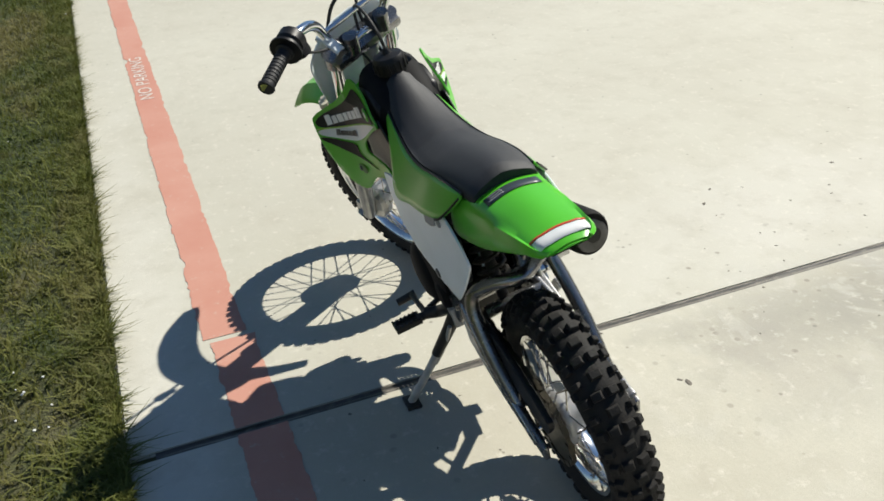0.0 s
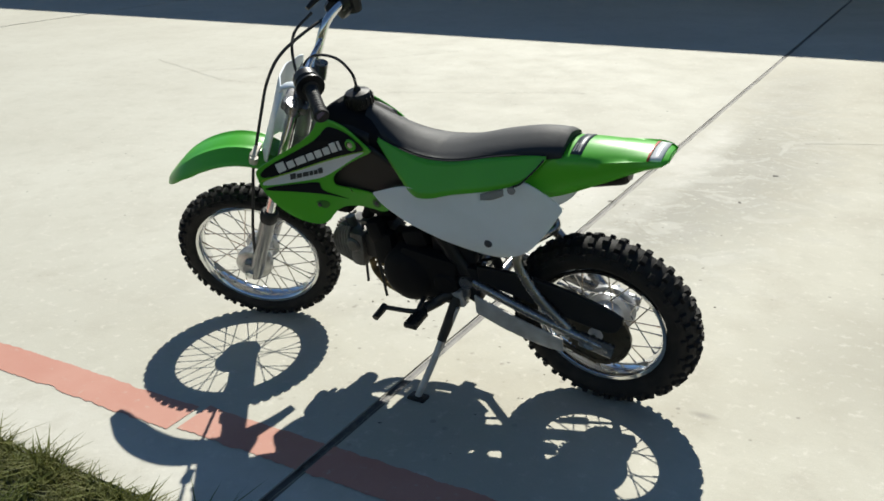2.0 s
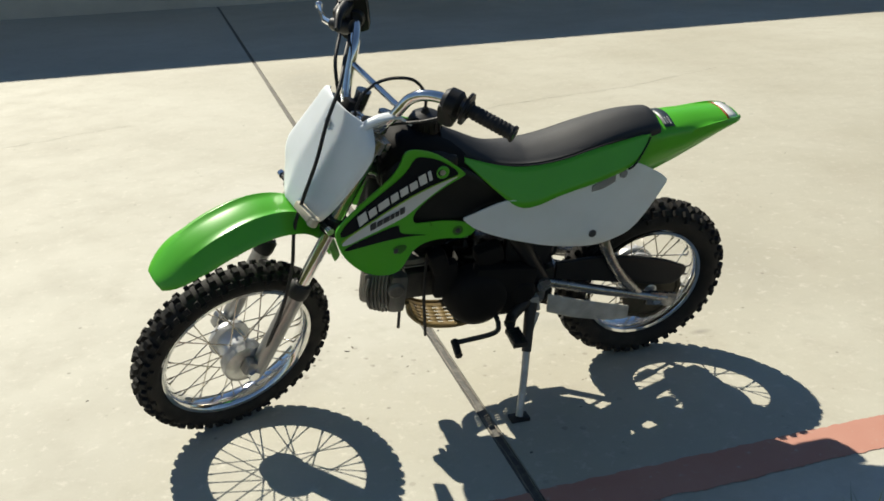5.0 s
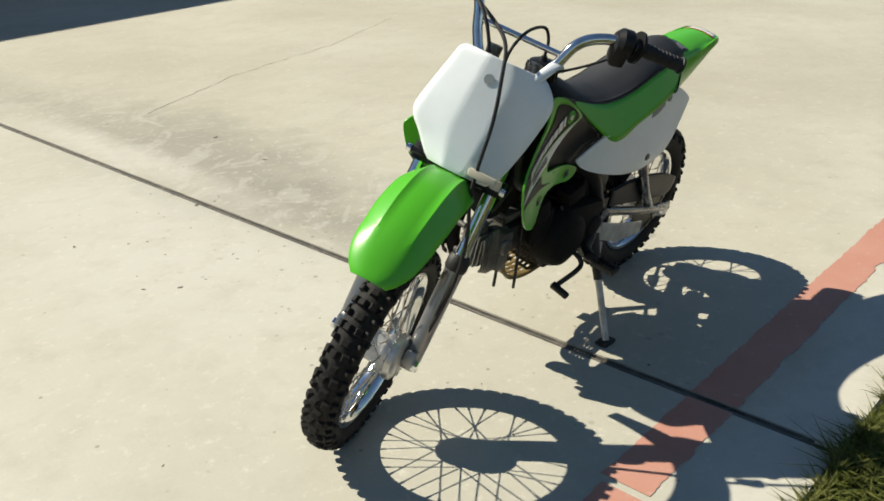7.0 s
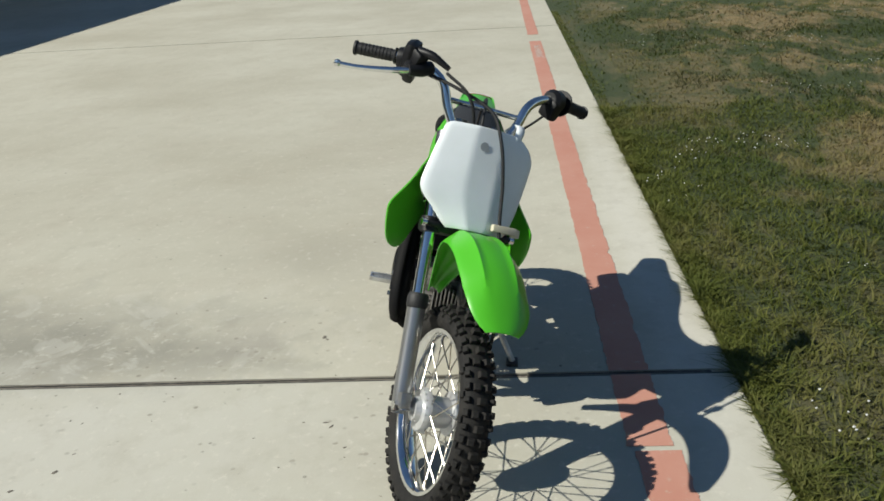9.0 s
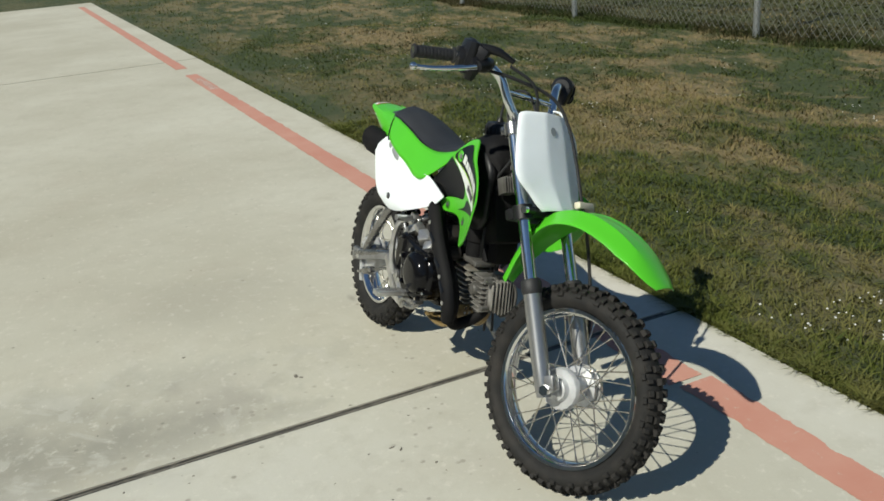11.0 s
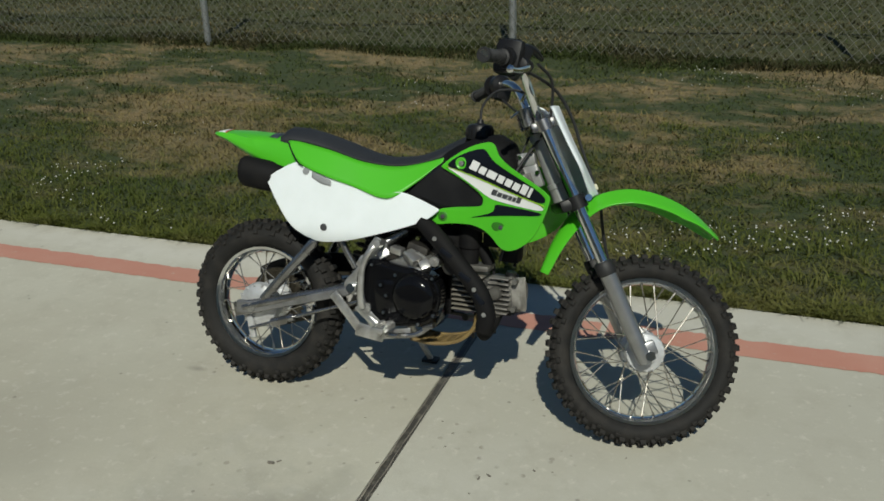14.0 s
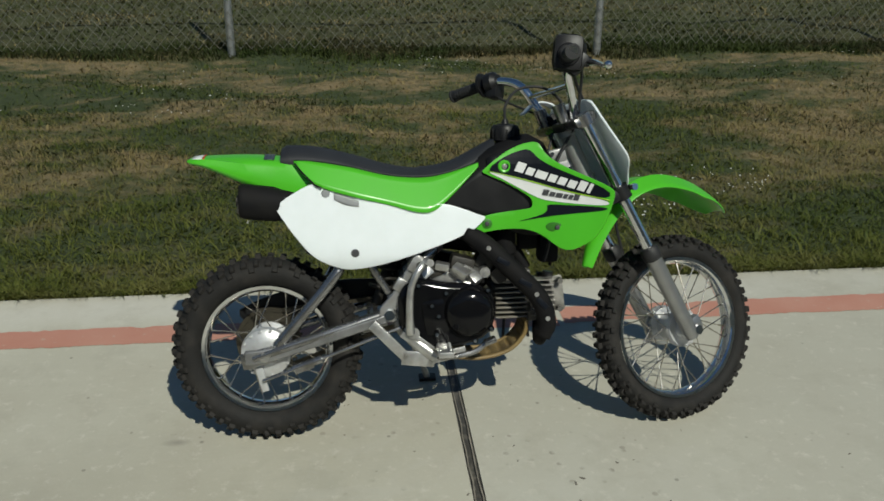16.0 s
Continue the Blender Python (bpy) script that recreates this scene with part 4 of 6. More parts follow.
part("shock_absorber", bm, ENGINE_DARK, bike, "rear shock absorber with coil spring")

# ---- engine ----
engine_body = bmesh.new()
add_box(engine_body, (-0.048, 0, 0.315), (0.175, 0.135, 0.16), Matrix.Rotation(radians(-4), 4, "Y"), 0.022)
add_box(engine_body, (-0.075, 0, 0.385), (0.13, 0.11, 0.08), Matrix.Rotation(radians(-12), 4, "Y"), 0.018)
add_box(engine_body, (-0.012, 0.02, 0.255), (0.085, 0.10, 0.055), None, 0.015)
engine = part("engine", engine_body, ENGINE_BLACK, bike, "air-cooled engine with black cases")
CLUTCH_OUTLINE = [(-0.166, 0.345), (-0.160, 0.395), (-0.118, 0.424), (-0.045, 0.405), (0.022, 0.406), (0.068, 0.378), (0.076, 0.318), (0.048, 0.262), (-0.030, 0.246), (-0.110, 0.244), (-0.156, 0.276)]
clutch_cover = part("clutch_cover", flat_plate(CLUTCH_OUTLINE, -0.060, 0.062), ENGINE_BLACK, engine, "glossy black clutch cover", bevel=0.013)
bm = bmesh.new()
add_lathe(bm, [(0.004, -0.152), (0.030, -0.1515), (0.044, -0.149), (0.054, -0.142), (0.059, -0.132), (0.063, -0.110)], (0.006, 0, 0.336), 40)
part("clutch_dome", bm, ENGINE_BLACK, clutch_cover)
bm = bmesh.new()
add_box(bm, (-0.075, -0.108, 0.325), (0.066, 0.046, 0.096), Matrix.Rotation(radians(-9), 4, "Y"), 0.022)
part("kick_gear_bulge", bm, ENGINE_BLACK, clutch_cover)
for x, z in ((-0.084, 0.357), (-0.068, 0.331), (-0.073, 0.286), (-0.049, 0.385), (0.052, 0.388), (0.060, 0.292), (0.020, 0.264), (-0.115, 0.405), (-0.148, 0.300)):
    bm = bmesh.new()
    add_rod(bm, (x, -0.136 if -0.1 < x < -0.06 else -0.126, z), (x, -0.10, z), 0.0075, sides=10)
    part("bolt_boss", bm, ENGINE_BLACK, clutch_cover)
    bm = bmesh.new()
    add_rod(bm, (x, -0.140 if -0.1 < x < -0.06 else -0.130, z), (x, -0.11, z), 0.0046, sides=6)
    part("cover_bolt", bm, CHROME, clutch_cover)
bm = bmesh.new()
add_lathe(bm, [(0.004, 0.117), (0.030, 0.116), (0.052, 0.112), (0.068, 0.103), (0.077, 0.086), (0.079, 0.05)], (-0.002, 0, 0.322), 40)
part("generator_cover", bm, MATT_BLACK, engine, "black generator cover")
bm = bmesh.new()
add_box(bm, (-0.10, 0.075, 0.318), (0.07, 0.05, 0.09), None, 0.018)
part("sprocket_cover", bm, MATT_BLACK, engine)
bm = bmesh.new()
add_box(bm, (-0.062, 0.076, 0.335), (0.165, 0.050, 0.140), Matrix.Rotation(radians(-8), 4, "Y"), 0.024)
add_lathe(bm, [(0.004, 0.108), (0.026, 0.106), (0.034, 0.098), (0.036, 0.07)], (-0.112, 0, 0.325), 28)
part("side_casing", bm, MATT_BLACK, engine, "matt black side casing")
bm = bmesh.new()
add_box(bm, (0.092, 0.058, 0.425), (0.045, 0.045, 0.06), Matrix.Rotation(radians(14), 4, "Y"), 0.014)
add_box(bm, (-0.030, 0.062, 0.430), (0.07, 0.045, 0.05), Matrix.Rotation(radians(14), 4, "Y"), 0.016)
add_box(bm, (0.075, 0.060, 0.375), (0.06, 0.035, 0.10), None, 0.014)
part("intake_casing", bm, MATT_BLACK, engine, "matt black casings beside the barrel")
# finned barrel and head, lying almost level
bm = bmesh.new()
add_box(bm, (0.125, 0, 0.345), (0.11, 0.072, 0.075), None, 0.01)
part("barrel", bm, ENGINE_DARK, engine, "finned engine barrel")
for k in range(8):
    bm = bmesh.new()
    add_box(bm, (0.122, -0.016, 0.300 + k * 0.0128), (0.080, 0.088 - 0.005 * abs(k - 3.5), 0.0042), None, 0.0015)
    part("fin", bm, FIN_GREY, engine)
bm = bmesh.new()
add_box(bm, (0.184, 0.008, 0.335), (0.046, 0.088, 0.108), Matrix.Rotation(radians(-6), 4, "Y"), 0.016)
add_box(bm, (0.215, 0.002, 0.340), (0.050, 0.074, 0.078), Matrix.Rotation(radians(-6), 4, "Y"), 0.020)
add_lathe(bm, [(0.004, 0.060), (0.016, 0.059), (0.021, 0.054), (0.022, 0.03)], (0.190, 0, 0.352), 24)
add_lathe(bm, [(0.004, -0.058), (0.014, -0.057), (0.018, -0.052), (0.019, -0.03)], (0.196, 0, 0.352), 24)
add_rod(bm, (0.22, 0, 0.375), (0.225, 0, 0.405), 0.014, sides=12)
add_rod(bm, (0.246, -0.050, 0.388), (0.246, -0.03, 0.388), 0.007, sides=10)
add_rod(bm, (0.246, -0.050, 0.316), (0.246, -0.03, 0.316), 0.007, sides=10)
add_box(bm, (0.130, -0.006, 0.410), (0.085, 0.070, 0.016), None, 0.006)
part("cylinder_head", bm, DARK_ALLOY, engine, "finned alloy cylinder head")
for k in range(7):
    u = abs(k - 3) / 3
    bm = bmesh.new()
    add_box(bm, (0.247 - 0.005 * u * u, -0.026 + 0.0095 * k, 0.347), (0.034, 0.0030, 0.090 - 0.022 * u * u), Matrix.Rotation(radians(-6), 4, "Y"), 0.0014)
    part("fin", bm, HEAD_ALLOY, engine)
# curved ribs fanning over the head's left flank, its shade put into darker alloy
for k in range(6):
    bm = bmesh.new()
    x = 0.208 + 0.0088 * k
    tall = 0.056 - 0.0045 * max(0, k - 2)
    add_tube(bm, [(x - 0.004, 0.032, 0.340 + tall), (x + 0.003, 0.041, 0.340 + tall * 0.6), (x + 0.005, 0.043, 0.338), (x + 0.001, 0.041, 0.336 - tall * 0.6), (x - 0.008, 0.030, 0.336 - tall)], 0.0042, 6, 4)
    part("rib", bm, DARK_ALLOY, engine)
for k in range(8):
    bm = bmesh.new()
    add_box(bm, (0.203, -0.026, 0.301 + k * 0.0128), (0.066 - 0.004 * abs(k - 3.5), 0.050 - 0.003 * abs(k - 3.5), 0.0034), None, 0.0015)
    part("fin", bm, HEAD_ALLOY, engine)
bm = bmesh.new()
add_box(bm, (-0.045, -0.078, 0.418), (0.080, 0.04, 0.030), Matrix.Rotation(radians(14), 4, "Y"), 0.005)
add_box(bm, (0.012, -0.080, 0.428), (0.050, 0.045, 0.030), pose(0, 0, 0, 12, 28, 10), 0.005)
add_rod(bm, (0.048, -0.108, 0.428), (0.048, -0.05, 0.428), 0.013, sides=14)
add_rod(bm, (0.048, -0.112, 0.428), (0.048, -0.108, 0.428), 0.006, sides=8)
for x, y, z, size, turn in ((-0.095, -0.098, 0.430, (0.030, 0.03, 0.022), -30), (-0.055, -0.104, 0.446, (0.034, 0.024, 0.018), 10), (-0.012, -0.108, 0.432, (0.042, 0.03, 0.024), 30), (0.022, -0.104, 0.412, (0.026, 0.026, 0.03), 45)):
    add_box(bm, (x, y, z), size, pose(0, 0, 0, turn * 0.7, turn, -turn * 0.8), 0.0035)
add_tube(bm, [(-0.02, -0.10, 0.405), (0.01, -0.105, 0.40), (0.035, -0.10, 0.388)], 0.007, 8)
part("upper_casting", bm, ALLOY, engine, "bright alloy castings above the clutch cover")
bm = bmesh.new()
add_box(bm, (-0.072, -0.090, 0.436), (0.045, 0.030, 0.034), Matrix.Rotation(radians(-20), 4, "Y"), 0.008)
add_box(bm, (-0.005, -0.075, 0.448), (0.06, 0.05, 0.036), Matrix.Rotation(radians(15), 4, "Y"), 0.01)
add_box(bm, (0.055, -0.055, 0.452), (0.05, 0.05, 0.05), Matrix.Rotation(radians(30), 4, "Y"), 0.01)
add_rod(bm, (0.085, -0.09, 0.415), (0.085, -0.05, 0.415), 0.020, sides=16)
part("starter_casting", bm, ENGINE_DARK, engine, "dark castings behind the clutch cover")
bm = bmesh.new()
add_rod(bm, (0.165, 0, 0.415), (0.135, 0, 0.47), 0.016)
add_lathe(bm, [(0.018, 0.405), (0.026, 0.415), (0.026, 0.455), (0.03, 0.46), (0.03, 0.515), (0.02, 0.525)], (0.11, -0.012, 0), 20, "z")
add_box(bm, (0.10, 0, 0.47), (0.07, 0.055, 0.055), None, 0.012)
add_tube(bm, [(0.08, 0, 0.475), (0.02, 0, 0.49), (-0.05, 0, 0.50)], 0.028, 14)
add_box(bm, (0.055, 0.01, 0.525), (0.10, 0.05, 0.06), None, 0.014)
add_box(bm, (0.17, 0.0, 0.49), (0.05, 0.04, 0.05), None, 0.01)
part("carburettor", bm, MATT_BLACK, engine, "dark carburettor and intake hose")
bm = bmesh.new()
add_box(bm, (-0.045, 0.0, 0.545), (0.20, 0.11, 0.10), Matrix.Rotation(radians(-8), 4, "Y"), 0.02)
part("air_box", bm, BLACK, bike, "black air filter box")
bm = bmesh.new()
add_tube(bm, [(0.205, -0.05, 0.44), (0.215, -0.055, 0.50), (0.19, -0.04, 0.56), (0.15, -0.02, 0.62)], 0.004, 7)
add_tube(bm, [(0.23, 0.0, 0.42), (0.235, 0.03, 0.46), (0.20, 0.045, 0.52), (0.13, 0.04, 0.56)], 0.0045, 7)
add_tube(bm, [(0.11, 0.03, 0.43), (0.12, 0.045, 0.33), (0.115, 0.05, 0.20)], 0.004, 7)
add_tube(bm, [(0.17, 0.02, 0.41), (0.175, 0.03, 0.30), (0.18, 0.035, 0.225)], 0.004, 7)
part("hose", bm, SOFT_BLACK, bike, "thin black breather and fuel hoses")
# perforated guard below the engine
bm = bmesh.new()
path_ = curve_points([(0.158, 0, 0.297), (0.150, 0, 0.258), (0.112, 0, 0.220), (0.045, 0, 0.203), (-0.02, 0, 0.207)], 5)
gv = [[bm.verts.new((q.x, -0.066 + 0.098 * j / 14, q.z)) for j in range(15)] for q in path_]
for i in range(len(gv) - 1):
    for j in range(14):
        if not (i % 2 and j % 2 and 0 < i < len(gv) - 2 and 1 < j < 12):
            bm.faces.new((gv[i][j], gv[i + 1][j], gv[i + 1][j + 1], gv[i][j + 1]))
engine_guard = part("engine_guard", bm, GOLD, bike, "gold perforated guard under the engine", thick=0.003)
for y in (-0.067, 0.033):
    bm = add_tube(bmesh.new(), [(q.x, y, q.z) for q in path_], 0.0055, 8, 1)
    part("rim", bm, GOLD, engine_guard)

# ---- exhaust ----
bm = bmesh.new()
add_tube(bm, [(0.200, -0.004, 0.302), (0.194, -0.026, 0.274), (0.189, -0.056, 0.258), (0.186, -0.086, 0.252), (0.185, -0.102, 0.276), (0.193, -0.105, 0.312), (0.176, -0.107, 0.364), (0.116, -0.106, 0.428), (0.054, -0.098, 0.488), (0.0, -0.080, 0.524), (-0.12, -0.060, 0.552), (-0.27, -0.045, 0.578)], [0.014, 0.015, 0.016, 0.0185, 0.019, 0.016, 0.0155, 0.0155, 0.0155], 14)
part("exhaust_pipe", bm, MATT_BLACK, bike, "black exhaust header pipe")
bm = bmesh.new()
shield = curve_points([(0.189, -0.107, 0.262), (0.198, -0.115, 0.306), (0.176, -0.119, 0.366), (0.117, -0.118, 0.430), (0.054, -0.110, 0.491), (0.0, -0.092, 0.527)], 6)
rings = []
for k, q in enumerate(shield):
    w = (shield[min(k + 1, len(shield) - 1)] - shield[max(k - 1, 0)]).normalized()
    across = w.cross(Vector((0, 1, 0))).normalized()
    half = 0.0220 if 2 < k < len(shield) - 3 else 0.019
    rings.append([q + across * (half * math.cos(radians(a))) + Vector((0, -0.020 * math.sin(radians(a)), 0)) for a in range(-20, 201, 20)])
add_loft(bm, rings, closed=False)
shield_ob = part("heat_shield", bm, MATT_BLACK, bike, "black heat shield on the exhaust pipe", thick=0.003)
for k in (7, 13, 24):
    q = shield[k]
    bm = bmesh.new()
    add_rod(bm, q + Vector((0, -0.012, 0)), q + Vector((0, -0.0225, 0)), 0.0058, sides=12)
    part("bolt", bm, ALLOY, shield_ob)
# raised blocks, black to paint the shade inside the shield's cutouts
for k in (10, 15, 20):
    q, w = shield[k], (shield[k + 2] - shield[k]).normalized()
    bm = bmesh.new()
    add_box(bm, q + w * 0.01 + Vector((0, -0.0195, 0)), (0.034, 0.007, 0.013), Matrix.Rotation(-math.atan2(w.z, w.x) - 0.25, 4, "Y"), 0.003)
    part("slot_shade", bm, DECAL_BLACK, shield_ob)
bm = bmesh.new()
rings = []
for t, rad in ((0, 0.018), (0.08, 0.030), (0.2, 0.034), (0.62, 0.037), (0.70, 0.042), (0.95, 0.042), (0.985, 0.0405), (1.0, 0.037)):
    q = Vector((-0.27, -0.045, 0.578)).lerp(Vector((-0.528, -0.086, 0.614)), t)
    rings.append([q + Vector((0, math.cos(2 * math.pi * s / 28) * rad * 0.82, math.sin(2 * math.pi * s / 28) * rad)) for s in range(28)])
add_loft(bm, rings)
muffler = part("muffler", bm, MATT_BLACK, bike, "matt black exhaust silencer")
# solid disc, dark to paint the shade in the outlet hole
bm = bmesh.new()
add_rod(bm, (-0.518, -0.085, 0.613), (-0.536, -0.087, 0.615), 0.013)
part("outlet_disc", bm, ENGINE_DARK, muffler)
bm = bmesh.new()
add_tube(bm, [(-0.5275, -0.0859, 0.6139), (-0.5310, -0.0865, 0.6144), (-0.5325, -0.0867, 0.6146)], [0.031, 0.030, 0.026], 24, 1)
part("end_cap", bm, DARK_ALLOY, muffler, "grey end cap of the silencer")

# ---- pedals, levers and stand ----
bm = bmesh.new()
add_tube(bm, [(-0.150, -0.10, 0.30), (-0.135, -0.105, 0.275), (-0.10, -0.11, 0.245), (-0.075, -0.115, 0.225)], [0.012, 0.016, 0.019, 0.017], 10)
add_box(bm, (-0.115, -0.118, 0.262), (0.10, 0.010, 0.030), Matrix.Rotation(radians(38), 4, "Y"), 0.004)
for a, b_, wide in (((-0.224, 0.308), (-0.148, 0.227), 0.026), ((-0.152, 0.226), (-0.085, 0.218), 0.037), ((-0.090, 0.219), (-0.008, 0.236), 0.026)):
    d = Vector((b_[0] - a[0], 0, b_[1] - a[1]))
    add_box(bm, ((a[0] + b_[0]) / 2, -0.116, (a[1] + b_[1]) / 2), (d.length + 0.014, 0.008, wide), Matrix.Rotation(-math.atan2(d.z, d.x), 4, "Y"), 0.004)
part("brake_pedal", bm, ALLOY, bike, "flat silver peg bracket and brake pedal")
bm = bmesh.new()
add_tube(bm, [(-0.07, -0.115, 0.222), (-0.03, -0.13, 0.228), (0.02, -0.132, 0.240), (0.05, -0.128, 0.262)], 0.007, 8)
add_box(bm, (0.055, -0.138, 0.266), (0.03, 0.028, 0.012), Matrix.Rotation(radians(-20), 4, "Y"), 0.003)
part("brake_lever_arm", bm, FRAME_SILVER, bike)


def foot_peg(y0, y1, x, z, mat, label):
    bm = bmesh.new()
    way = 1 if y1 > y0 else -1
    add_rod(bm, (x, y0, z), (x, y0 + way * 0.03, z - 0.002), 0.010, sides=10)
    for dx in (-0.0125, 0.0125):
        add_box(bm, (x + dx, (y0 + y1) / 2 + way * 0.015, z), (0.009, abs(y1 - y0) - 0.03, 0.014), None, 0.002)
    for y in (y0 + way * 0.034, y1 - way * 0.003):
        add_box(bm, (x, y, z), (0.036, 0.007, 0.014), None, 0.003)
    add_box(bm, (x, (y0 + y1) / 2 + way * 0.012, z - 0.003), (0.022, abs(y1 - y0) - 0.03, 0.009), None, 0.003)
    for k in range(6):
        for dx in (-0.0125, 0.0125):
            add_box(bm, (x + dx, y0 + way * (0.04 + 0.010 * k), z + 0.008), (0.005, 0.004, 0.006), None, 0.001)
    part("foot_peg", bm, mat, bike, label)


foot_peg(-0.10, -0.214, -0.058, 0.256, ALLOY, "toothed silver foot peg")
foot_peg(0.125, 0.216, -0.068, 0.266, ENGINE_DARK, "toothed dark foot peg")
bm = bmesh.new()
add_tube(bm, [(-0.14, 0.085, 0.30), (-0.115, 0.10, 0.29), (-0.085, 0.112, 0.270), (-0.068, 0.140, 0.268)], 0.0135, 10)
part("peg_bracket", bm, ENGINE_DARK, bike)
bm = bmesh.new()
add_tube(bm, [(-0.045, 0.09, 0.275), (-0.045, 0.125, 0.262), (-0.03, 0.135, 0.245), (0.06, 0.138, 0.238)], 0.0065, 8)
add_rod(bm, (0.065, 0.128, 0.234), (0.068, 0.175, 0.228), 0.010, 0.009, 12)
part("gear_lever", bm, ENGINE_DARK, bike, "dark gear lever with rubber tip")
bm = bmesh.new()
add_tube(bm, [(-0.136, -0.128, 0.290), (-0.138, -0.140, 0.330), (-0.134, -0.143, 0.40), (-0.114, -0.140, 0.445), (-0.095, -0.125, 0.462)], [0.012, 0.0095, 0.0085, 0.0085, 0.009], 10)
add_rod(bm, (-0.128, -0.09, 0.288), (-0.128, -0.128, 0.288), 0.014, sides=12)
add_rod(bm, (-0.095, -0.115, 0.462), (-0.088, -0.165, 0.466), 0.009, sides=10)
part("kick_starter", bm, ALLOY, bike, "silver kick-start lever")
bm = bmesh.new()
FOOT = Vector((-0.072, 0.243, 0.062))
add_tube(bm, [(-0.140, 0.095, 0.285), (-0.128, 0.118, 0.245), (-0.100, 0.185, 0.145), FOOT], [0.011, 0.010, 0.009, 0.009], 10)
add_box(bm, (-0.142, 0.090, 0.285), (0.034, 0.028, 0.045), Matrix.Rotation(radians(12), 4, "Y"), 0.005)
add_tube(bm, [(-0.150, 0.115, 0.27), (-0.125, 0.135, 0.21), (-0.112, 0.165, 0.165)], 0.005, 8)
stand = part("side_stand", bm, PLATE_SILVER, bike, "scratched silver side stand, folded down")
bm = bmesh.new()
add_tube(bm, [(-0.141, 0.093, 0.288), (-0.128, 0.118, 0.245), (-0.112, 0.156, 0.188)], [0.0155, 0.014, 0.012], 12)
part("stand_sleeve", bm, ENGINE_DARK, stand, "dark upper sleeve of the side stand")
bm = bmesh.new()
add_box(bm, FOOT + Vector((0, 0.0, -0.004)), (0.048, 0.034, 0.010), Matrix.Rotation(radians(13), 4, "X"), 0.003)
part("stand_foot", bm, ENGINE_DARK, stand)
bm = bmesh.new()
add_tube(bm, [(-0.135, -0.098, 0.305), (-0.30, -0.104, 0.247), (-0.495, -0.092, 0.175)], 0.0045, 8, 1)
add_tube(bm, [(-0.35, -0.103, 0.228), (-0.365, -0.103, 0.223), (-0.42, -0.102, 0.205)], 0.010, 10, 1)
add_box(bm, (-0.395, -0.102, 0.21), (0.05, 0.014, 0.022), Matrix.Rotation(radians(-19), 4, "Y"), 0.003)
part("brake_rod", bm, FRAME_SILVER, bike, "silver rear brake rod")

# ---- tank, seat and tail ----
bm = bmesh.new()
rings = []
for x, half, low, high in ((-0.035, 0.040, 0.60, 0.655), (0.02, 0.058, 0.585, 0.695), (0.07, 0.072, 0.575, 0.724), (0.12, 0.074, 0.57, 0.748), (0.17, 0.074, 0.58, 0.755), (0.205, 0.066, 0.60, 0.736), (0.226, 0.045, 0.63, 0.700)):
    ring = []
    for s in range(24):
        a = 2 * math.pi * s / 24
        c, d = math.cos(a), math.sin(a)
        ring.append(Vector((x, math.copysign(abs(c) ** 0.6, c) * half, (high + low) / 2 + math.copysign(abs(d) ** 0.7, d) * (high - low) / 2)))
    rings.append(ring)
add_loft(bm, rings)
tank = part("fuel_tank", bm, MATT_BLACK, bike, "black plastic fuel tank")
bm = bmesh.new()
add_lathe(bm, [(0.020, 0.735), (0.034, 0.740), (0.035, 0.768), (0.030, 0.776), (0.010, 0.780), (0.006, 0.790)], (0.115, 0, 0), 24, "z")
ribs = []
for k in range(16):
    a = 2 * math.pi * k / 16
    ribs.append(add_box(bmesh.new(), (0.115 + math.cos(a) * 0.034, math.sin(a) * 0.034, 0.756), (0.006, 0.005, 0.022), Matrix.Rotation(a, 4, "Z"), 0.001))
cap = part("fuel_cap", bm, BLACK, bike, "ribbed black fuel cap")
for rib in ribs:
    part("rib", rib, BLACK, cap)
bm = bmesh.new()
add_tube(bm, [(0.115, 0, 0.785), (0.118, 0.004, 0.825), (0.150, 0.01, 0.862), (0.210, 0.012, 0.866), (0.255, 0.01, 0.835), (0.272, 0.01, 0.79)], 0.0035, 8)
part("vent_hose", bm, SOFT_BLACK, tank, "thin black tank vent hose")

SEAT_TOP = [(-0.432, 0.734), (-0.36, 0.727), (-0.27, 0.706), (-0.18, 0.682), (-0.10, 0.675), (-0.03, 0.687), (0.04, 0.722), (0.085, 0.747)]
SEAT_LOW = [(-0.432, 0.703), (-0.36, 0.701), (-0.27, 0.685), (-0.18, 0.663), (-0.10, 0.656), (-0.03, 0.665), (0.04, 0.689), (0.085, 0.706)]
SEAT_HALF = [(-0.432, 0.059), (-0.36, 0.064), (-0.27, 0.067), (-0.18, 0.067), (-0.10, 0.063), (-0.03, 0.056), (0.04, 0.047), (0.085, 0.038)]
bm = bmesh.new()
rings = []
